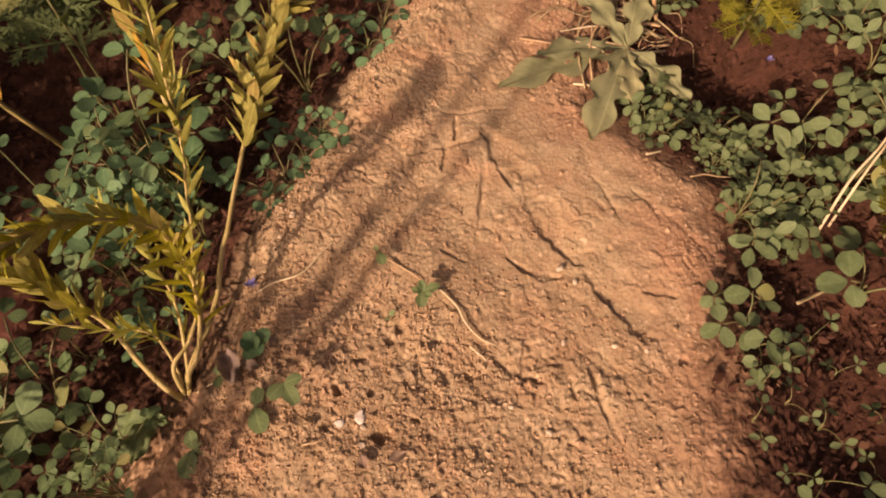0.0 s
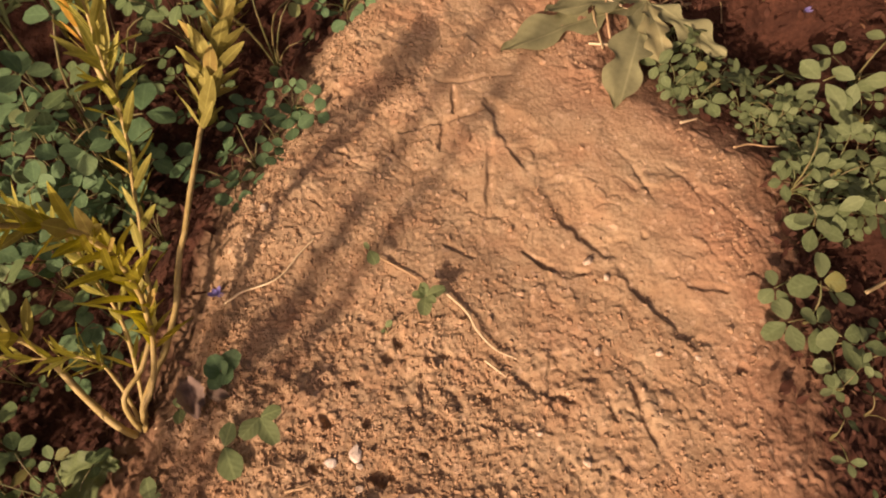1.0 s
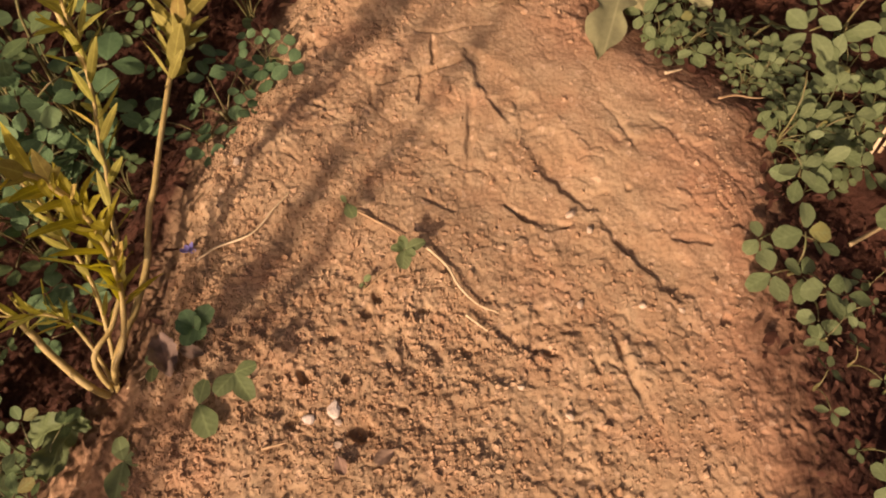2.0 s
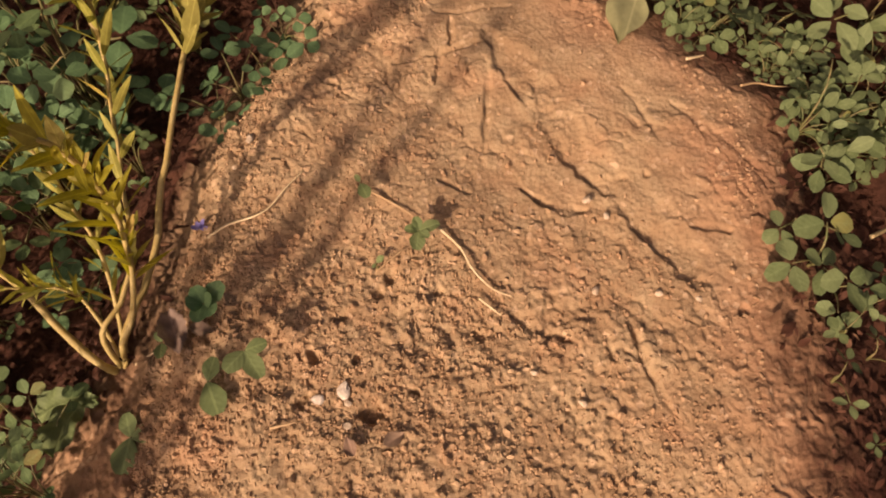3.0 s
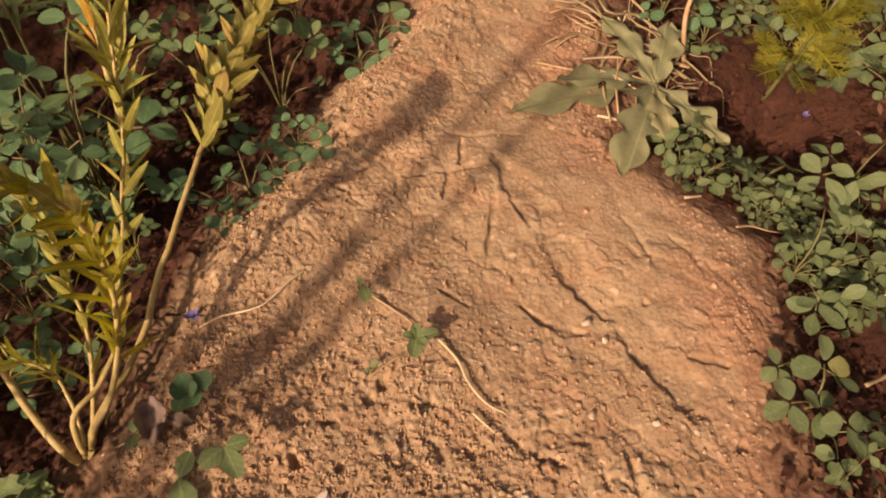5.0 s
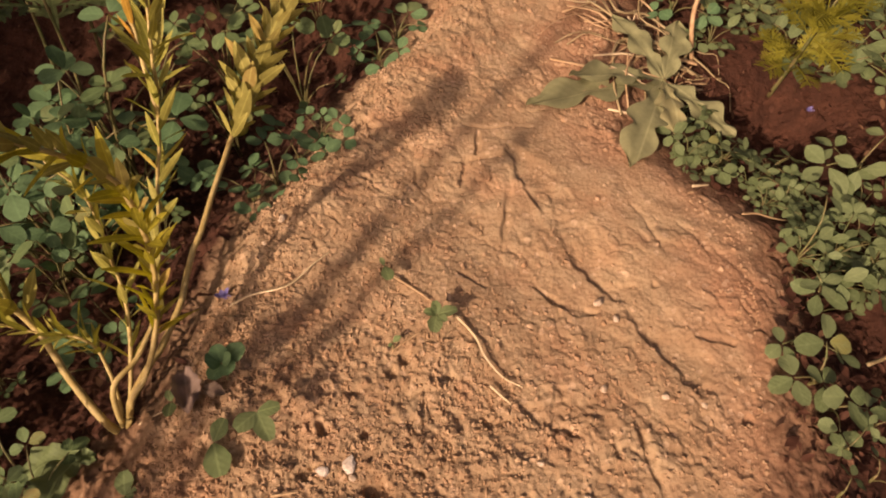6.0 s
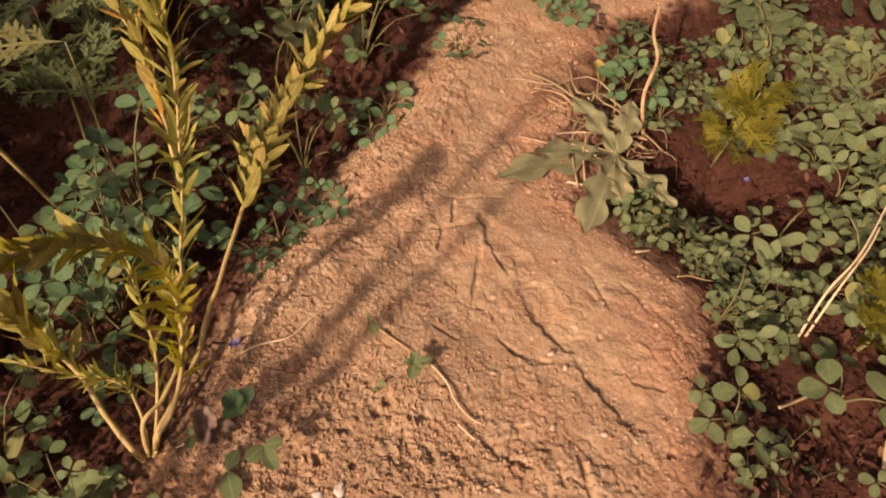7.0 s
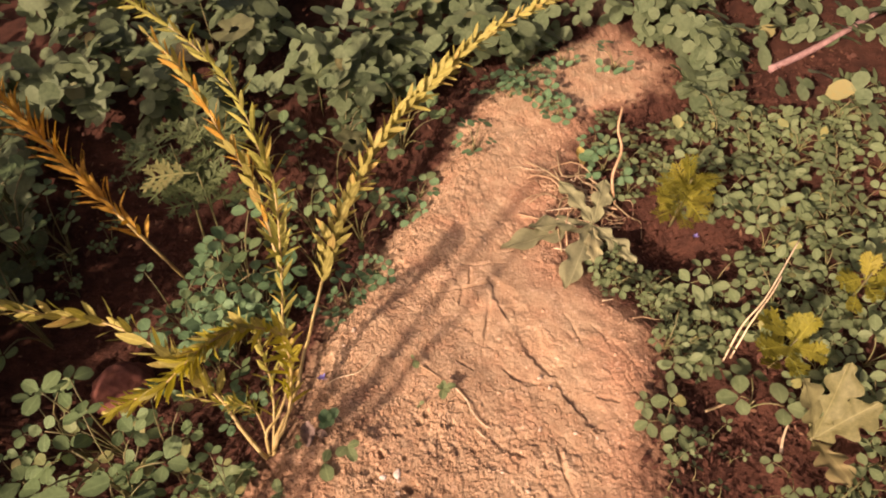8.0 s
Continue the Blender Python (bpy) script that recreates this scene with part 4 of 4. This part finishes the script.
def lobed_leaf_mesh(name, length, width, lobes, mat, deep=0.5):
    """A long leaf with wavy lobed edges and a raised midrib, lying almost flat."""
    rows, cols = 41, 9
    verts, faces = [], []
    for i in range(rows):
        s = i / (rows - 1)
        body = math.sin(math.pi * min(1, (0.04 + 0.96 * s)) ** 1.25) ** 0.6 if s < 1 else 0.05
        cut = 1 - deep * (1 - 0.4 * s) * (0.5 + 0.5 * math.cos(2 * math.pi * lobes * s)) ** 1.6
        half = width / 2 * max(0.05, body * cut)
        for j in range(cols):
            t = 2 * j / (cols - 1) - 1
            z = 0.12 * abs(t) * half + 0.0022 * math.sin(s * 17 + t * 3) * abs(t) + 0.004 * math.sin(math.pi * s) - 0.0011 * (abs(t) < 0.1)
            verts.append((half * t + 0.004 * math.sin(2.2 * s), s * length + 0.3 * half * abs(t) * (1 - s), z))
    for i in range(rows - 1):
        for j in range(cols - 1):
            a = i * cols + j
            faces.append((a, a + 1, a + cols + 1, a + cols))
    return mesh_of(name, verts, faces, mat)


def rosette(name, label, x, y, mat, leaves, deep=0.5):
    """leaves: tip x, tip y, width, lobes, height of the tip over the soil."""
    base = Vector((x, y, gz(x, y)))
    plant = tagged(new(name), label, "weed")
    plant.location = base
    v, f = tube(spline([(0, 0, -0.006), (0, 0.001, 0.003), (0.001, 0.002, 0.009)], 4), lambda s: 0.005 * (1 - 0.5 * s), 8)
    part("crown", mesh_of("crown", v, f, M_PETIOLE), plant)
    for tx, ty, width, lobes, tip in leaves:
        d = Vector((tx, ty, gz(tx, ty) + tip)) - base - Vector((0, 0, 0.008))
        part("leaf", lobed_leaf_mesh("lobed_leaf", d.length, width, lobes, mat, deep), plant, m=turn_to((0, 0, 0.008), d, (0, 0, 1)))
    return plant


rosette("sowthistle", "flat dusty rosette with long lobed leaves on the path's edge", 0.205, 0.462, M_SOWTHISTLE,
        [(0.154, 0.348, 0.036, 3.2, 0.006), (0.078, 0.412, 0.038, 3.3, 0.004), (0.255, 0.40, 0.032, 2.5, 0.02), (0.16, 0.52, 0.03, 3.0, 0.012), (0.23, 0.54, 0.03, 3.0, 0.015), (0.115, 0.44, 0.028, 3.4, 0.012), (0.20, 0.385, 0.026, 3.2, 0.016)], 0.68)
rosette("lobed_weed", "pale dusty weed with broad lobed leaves", 0.412, 0.165, M_PALE,
        [(0.438, 0.222, 0.046, 3.4, 0.075), (0.385, 0.205, 0.040, 3.4, 0.07), (0.466, 0.182, 0.044, 3.4, 0.06), (0.425, 0.105, 0.042, 3.2, 0.06)], 0.78)


def round_leaf_mesh(name, radius, mat):
    verts, faces = [(0, 0, 0.0)], []
    rings, n = 4, 30
    for i in range(1, rings + 1):
        for k in range(n):
            a = 2 * math.pi * k / n
            scal = 1 + 0.05 * math.cos(a * 6) * (i == rings)
            notch = 1 - 0.55 * math.exp(-((a - math.pi * 1.5) / 0.25) ** 2)
            r0 = radius * i / rings * scal * notch
            verts.append((r0 * math.cos(a), r0 * math.sin(a) + radius * 0.5, 0.1 * r0 + 0.05 * radius * math.cos(a * 6) * (i / rings) ** 2))
    for k in range(n):
        faces.append((0, 1 + k, 1 + (k + 1) % n))
    for i in range(rings - 1):
        for k in range(n):
            a, b = 1 + i * n + k, 1 + i * n + (k + 1) % n
            faces.append((a, b, b + n, a + n))
    return mesh_of(name, verts, faces, mat)


def mallow(x, y, radius, height, label, turns):
    base = Vector((x, y, gz(x, y)))
    plant = tagged(new("mallow"), label, "plant")
    plant.location = base
    for ang, lean, h in turns:
        stalk = part("leaf", petiole_mesh("leaf_stalk", 0.025, height * h, 0.0012), plant, m=pose(0, 0, 0, 0, 0, ang))
        part("leaf_blade", round_leaf_mesh("round_leaf", radius * h, M_MALLOW), stalk, m=pose(0, 0.025, height * h, lean, 0, 0))


mallow(-0.352, 0.79, 0.042, 0.165, "mallow with large round dull leaves in shade", ((20, -20, 1.0), (150, 5, 0.7), (260, 10, 0.8)))
mallow(-0.160, 0.592, 0.025, 0.12, "young mallow with round blue-green leaf", ((-60, -15, 1.0), (130, 10, 0.6)))


# ---- seedlings and small weeds on the path ----
SPROUT = leaflet_set("seedling_leaf", 0.0165, 0.0125, obovate, M_SPROUT, R3)
POINTED = leaflet_set("pointed_leaf", 0.0200, 0.0075, lance, M_MEDIC, R3)


def seedling(x, y, label, size, leaves, r, tall=0.012, blades=None):
    base = Vector((x, y, gz(x, y)))
    plant = tagged(new("seedling"), label, "seedling")
    plant.location = base
    line = spline([(0, 0, -0.005), (0.001, 0.0, tall * 0.5), (0.0, 0.002, tall)], 5)
    v, f = tube(line, lambda s: 0.0008 * (1 - 0.3 * s), 6)
    part("stem", mesh_of("stem", v, f, M_PETIOLE), plant)
    for ang, sc, lift in leaves:
        part("leaf", r.choice(blades or SPROUT), plant, m=pose(*line[-1], 0, 0, ang) @ pose(0, 0.0005, 0, lift, 0, 0) @ Matrix.Diagonal((sc * size, sc * size, sc * size, 1)))
    return plant


seedling(0.000, 0.213, "tiny green seedling with oval leaves in a star on bare soil", 0.7, ((-75, 1.05, 15), (10, 0.75, 40), (170, 1.05, 10), (225, 0.7, 25), (85, 0.7, 35), (50, 0.55, 55)), R3, 0.014)
seedling(-0.034, 0.250, "tiny single-leaved seedling leaning on bare soil", 0.7, ((-160, 0.95, 5), (30, 0.45, 40)), R3, 0.014)
seedling(-0.028, 0.198, "half-dried thin seedling on bare soil", 0.4, ((-60, 0.9, 30), (150, 0.5, 10)), R3, 0.007)
seedling(-0.102, 0.145, "small three-leaved weed at the foot of the yellow stems", 1.05, ((-75, 0.75, 10), (-150, 0.95, 5), (140, 0.9, 20)), R3, 0.026)
seedling(-0.127, 0.176, "small dark green weed with upright round leaves", 1.0, ((20, 0.85, 48), (-55, 0.95, 30), (95, 0.8, 52), (165, 0.85, 15), (225, 0.9, 28), (285, 0.7, 50)), R3, 0.024, TEAL_LEAFLETS)
seedling(-0.128, 0.134, "small pale green weed flat on the soil", 1.2, ((200, 1.0, 5), (-20, 0.7, 20)), R3, 0.008)

seedling(-0.178, 0.110, "faded green weed lying flat on crumbled soil", 1.15, ((15, 0.8, 8), (170, 1.0, 4), (-80, 0.7, 6)), R3, 0.006)
seedling(-0.160, 0.163, "tiny grey-green sprout beside the weed's foot", 0.7, ((185, 0.9, 25), (20, 0.6, 40)), R3, 0.012)
rosette("lobed_weed", "pale green young weed with broad leaves below the yellow stems", -0.222, 0.148, M_SPROUT,
        [(-0.222, 0.106, 0.024, 2.0, 0.022), (-0.203, 0.140, 0.010, 2.0, 0.012), (-0.264, 0.136, 0.022, 2.0, 0.030)], 0.16)

seedling(-0.190, 0.735, "upright green weed with long pointed leaves in a star", 2.6, ((0, 0.95, 35), (75, 1.0, 10), (-70, 1.15, 8), (140, 0.8, 20), (210, 0.9, 25), (-130, 0.7, 30)), R3, 0.085, POINTED)


# ---- roots, straws and stalks ----
def strand(name, label, pts, radius, mat, category, taper=0.5):
    line = spline(pts, 5 * len(pts))
    v, f = tube(line, lambda s: radius * (1 - taper * s), 7)
    return tagged(new(name, mesh_of(name, v, f, mat)), label, category)


def on_soil(pts, lift=0.001):
    return [(x, y, gz(x, y) + lift + 0.0028) for x, y in pts]


strand("root", "thin pale dry root lying across the soil", on_soil([(0.013, 0.220), (0.025, 0.206), (0.031, 0.192), (0.041, 0.179), (0.053, 0.172)]), 0.0009, M_ROOT, "root")
strand("root", "short pale dry root end on the soil", on_soil([(0.033, 0.173), (0.039, 0.167), (0.045, 0.161)]), 0.0009, M_ROOT, "root")
strand("root", "thin brown root between two seedlings", on_soil([(-0.030, 0.252), (-0.017, 0.242), (-0.003, 0.230), (0.0, 0.22)], 0.0), 0.0008, M_DRY, "root")
strand("root", "thin brown root beside a dried seedling", on_soil([(-0.028, 0.196), (-0.020, 0.202), (-0.010, 0.209)], 0.0), 0.0008, M_DRY, "root")
strand("root", "long curved pale root ending at a blue petal", on_soil([(-0.136, 0.234), (-0.122, 0.239), (-0.104, 0.242), (-0.094, 0.248), (-0.084, 0.260), (-0.072, 0.271)]), 0.0009, M_ROOT, "root")
strand("straw", "short pale straw on the soil", on_soil([(-0.093, 0.107), (-0.085, 0.108), (-0.078, 0.109)]), 0.0010, M_DRY, "straw")
strand("straw", "short pale straw at the edge of the medick", on_soil([(0.196, 0.332), (0.203, 0.334), (0.211, 0.337)], 0.004), 0.0012, M_STRAW, "straw")
strand("dry_stalk", "thin brown stalk lying at the medick's edge", on_soil([(0.230, 0.309), (0.244, 0.313), (0.258, 0.312), (0.275, 0.315)], 0.002), 0.0009, M_DRY, "stalk")
strand("straw", "thin dry twig beside the weed's foot", on_soil([(-0.185, 0.158), (-0.168, 0.163), (-0.148, 0.168)], 0.003), 0.0007, M_STRAW, "straw")
strand("straw", "long white straw leaning on the medick", [(0.335, 0.262, gz(0.335, 0.262)), (0.353, 0.289, 0.015), (0.383, 0.317, 0.035), (0.438, 0.388, 0.05)], 0.0012, M_STRAW, "straw", 0.3)
strand("straw", "white straw leaning on the medick", [(0.345, 0.266, gz(0.345, 0.266)), (0.362, 0.290, 0.018), (0.388, 0.318, 0.036), (0.405, 0.340, 0.042)], 0.0011, M_STRAW, "straw", 0.3)
strand("dry_stalk", "pale upright dry stalk beside the sowthistle", [(0.247, 0.505, gz(0.247, 0.505) - 0.004), (0.236, 0.522, 0.018), (0.249, 0.552, 0.042), (0.246, 0.578, 0.056), (0.253, 0.605, 0.072)], 0.0022, M_DRY, "stalk", 0.3)
strand("dry_stalk", "pale green stalk lying between medick sprigs", on_soil([(0.298, 0.198), (0.318, 0.206), (0.340, 0.214)], 0.006), 0.0016, M_DUSTY, "stalk", 0.2)
strand("dry_stalk", "tan dry stalk fragment on dark red soil", on_soil([(0.372, 0.150), (0.378, 0.165), (0.388, 0.182)], 0.006), 0.0020, M_STRAW, "stalk", 0.5)
strand("dry_branch", "weathered mauve-brown dry branch on bare red soil", [(0.535, 0.775, gz(0.535, 0.775) + 0.004), (0.60, 0.805, 0.0), (0.66, 0.835, 0.012), (0.74, 0.885, 0.02)], 0.0065, M_BARK, "branch", 0.3)

tangle = tagged(new("dry_grass_tuft"), "tangle of thin dry grass stalks on the path's edge", "dry grass")
tangle.location = (0.19, 0.485, gz(0.19, 0.485))
R4 = random.Random(31)
for k in range(38):
    if k < 22:
        # long limp stalks that run out from the crown of the rosette
        a = math.pi + R4.gauss(0.0, 0.42)
        root = Vector((0.05 + R4.uniform(-0.02, 0.012), 0.012 + R4.uniform(-0.03, 0.03), 0.004))
        ln = R4.uniform(0.05, 0.15)
        thick = R4.uniform(0.0009, 0.0021)
    else:
        a = R4.gauss(0.1, 0.8) + (math.pi if k % 2 else 0)
        root = Vector((R4.uniform(-0.09, 0.06), R4.uniform(-0.035, 0.075), 0.004))
        ln = R4.uniform(0.02, 0.07)
        thick = R4.uniform(0.0006, 0.0011)
    pts = []
    for q in range(5):
        p = root + Vector((math.cos(a), math.sin(a), 0)) * ln * q / 4
        a += R4.gauss(0, 0.28)
        p.z = gz(0.19 + p.x, 0.485 + p.y) - tangle.location.z + R4.uniform(0.002, 0.010)
        pts.append(p)
    v, f = tube(spline(pts, 13), lambda s: thick * (1 - 0.5 * s), 5)
    part("stalk", mesh_of("stalk", v, f, M_STRAW if k % 7 == 0 else M_DRY if k % 2 else M_DUSTY), tangle)

# ---- petals, stones and dead leaves ----
def petals(x, y, label, size):
    base = Vector((x, y, gz(x, y) + 0.004))
    flower = tagged(new("fallen_flower"), label, "flower")
    flower.location = base
    for k, (a, up) in enumerate(((20, 35), (95, 20), (170, 45), (250, 15), (310, 30))):
        v, f = blade(size * (0.8 + 0.1 * k), size * 0.55, obovate, 6, 3, 0.5, 0.3)
        part("petal", mesh_of("petal", v, f, M_BLUE), flower, m=pose(0, 0, 0, 0, 0, a) @ pose(0, 0, 0, up, 0, 0))


petals(-0.143, 0.243, "crumpled blue-violet flower fallen on the soil", 0.0065)
petals(0.352, 0.462, "small blue-violet flower among the weeds", 0.0048)


def stone(x, y, size, label, mat=M_STONE, seed=0, flat=0.6, name="pebble", category="stone"):
    r = np.random.RandomState(seed)
    bm = bmesh.new()
    bmesh.ops.create_icosphere(bm, subdivisions=2, radius=size)
    off = r.uniform(-50, 50, 3)
    for vert in bm.verts:
        p = vert.co
        k = 1 + 0.55 * noise.noise(Vector(p / size * 0.9) + Vector(off)) + 0.3 * noise.noise(Vector(p / size * 2.2) + Vector(off))
        vert.co = Vector((p.x * k * 1.15, p.y * k * 0.9, p.z * k * flat))
    me = bpy.data.meshes.new(name)
    bm.to_mesh(me)
    bm.free()
    me.materials.append(mat)
    me.polygons.foreach_set("use_smooth", [False] * len(me.polygons))
    ob = tagged(new(name, me), label, category)
    ob.location = (x, y, gz(x, y) + size * flat * 0.35 + 0.002)
    ob.rotation_euler = (0, 0, r.uniform(0, 6))
    return ob


for k, (x, y, s, flat) in enumerate(((-0.066, 0.121, 0.0036, 0.4), (-0.051, 0.124, 0.0052, 0.35), (-0.049, 0.117, 0.0024, 0.4), (-0.051, 0.104, 0.0032, 0.35), (0.104, 0.171, 0.0028, 0.6), (0.142, 0.166, 0.0026, 0.7),
                                     (0.110, 0.233, 0.0034, 0.6), (0.120, 0.220, 0.0026, 0.7), (-0.108, 0.300, 0.0036, 0.8), (-0.118, 0.282, 0.0026, 0.7), (0.085, 0.105, 0.0026, 0.6), (0.06, 0.125, 0.0022, 0.6), (0.165, 0.16, 0.0022, 0.6))):
    tagged(stone(x, y, s * 0.85, "small pale angular stone chip on the soil", M_CHIP if k < 2 else M_STONE, k + 3, flat), group="stone chips on the path")


def earth_lump(x, y, size, label):
    """A rounded lump of earth with a crumbly skin."""
    bm = bmesh.new()
    bmesh.ops.create_icosphere(bm, subdivisions=5, radius=size)
    for vert in bm.verts:
        p = vert.co / size
        k = 1 + 0.16 * noise.noise(p * 1.3 + Vector((3, 7, 1))) + 0.07 * noise.noise(p * 3.6) + 0.035 * noise.noise(p * 9.0) + 0.02 * noise.noise(p * 21.0)
        vert.co = Vector((p.x * k * 1.1, p.y * k, p.z * k * 0.85)) * size
    me = bpy.data.meshes.new("red_clod")
    bm.to_mesh(me)
    bm.free()
    me.materials.append(M_RED)
    me.polygons.foreach_set("use_smooth", [True] * len(me.polygons))
    ob = tagged(new("red_clod", me), label, "soil clod")
    ob.location = (x, y, gz(x, y) + size * 0.45)
    return ob


earth_lump(-0.432, 0.292, 0.040, "rounded lump of red earth in the shade")


def dead_leaf(x, y, length, width, label, ang, mat=M_DEAD, crumple=0.0):
    v, f = blade(length, width, oval, 13, 9, 0.35, 0.15, 0.05, 0.08)
    if crumple:
        v = [(p[0] * (1 - 0.25 * crumple), p[1], p[2] + crumple * length * 0.42 * noise.noise(Vector((p[0], p[1], length)) * 150) + crumple * 0.5 * abs(p[0])) for p in v]
    ob = tagged(new("dead_leaf", mesh_of("dead_leaf", v, f, mat)), label, "leaf")
    ob.matrix_basis = pose(x, y, gz(x, y) + 0.005 + crumple * 0.003, 6, 10, ang)
    return ob


dead_leaf(-0.147, 0.156, 0.026, 0.022, "crumpled grey-brown dead leaf under the weed", 15, M_WITHER, 1.0)
dead_leaf(-0.050, 0.098, 0.012, 0.008, "small curled dead leaf on the soil", 200)
dead_leaf(-0.018, 0.097, 0.013, 0.009, "small pale dead leaf on the soil", 120)
dead_leaf(0.206, 0.568, 0.030, 0.016, "yellowed dry leaf beside the dry grass", 10, M_YELLOW)
dead_leaf(0.236, 0.586, 0.022, 0.012, "pale yellow dry leaf beside the upright stalk", 70, M_YELLOW)
dead_leaf(-0.141, 0.172, 0.016, 0.012, "small grey dead leaf under the weed", 250, M_WITHER, 1.0)

# Low weed added below the view, unseen, to shade the bare patch.
shade_weed(-0.318, -0.055, ((0.17, (0.015, 0.030), 60, 0.85, 44), (0.15, (-0.030, 0.050), 55, 0.85, 44), (0.13, (0.035, 0.010), 45, 0.8, 46)),
           "unseen low bushy weed, added to shade the crumbled soil")

for x, y in ((-0.595, 0.535), (-0.645, 0.570), (-0.600, 0.480)):
    put_plant(TALL, x, y, rng.uniform(1.15, 1.3))
for x, y in ((0.615, 0.60), (0.605, 0.655), (0.645, 0.645), (0.635, 0.56), (0.66, 0.60), (0.64, 0.70)):
    put_plant(MEDIC, x, y, rng.uniform(1.1, 1.3))
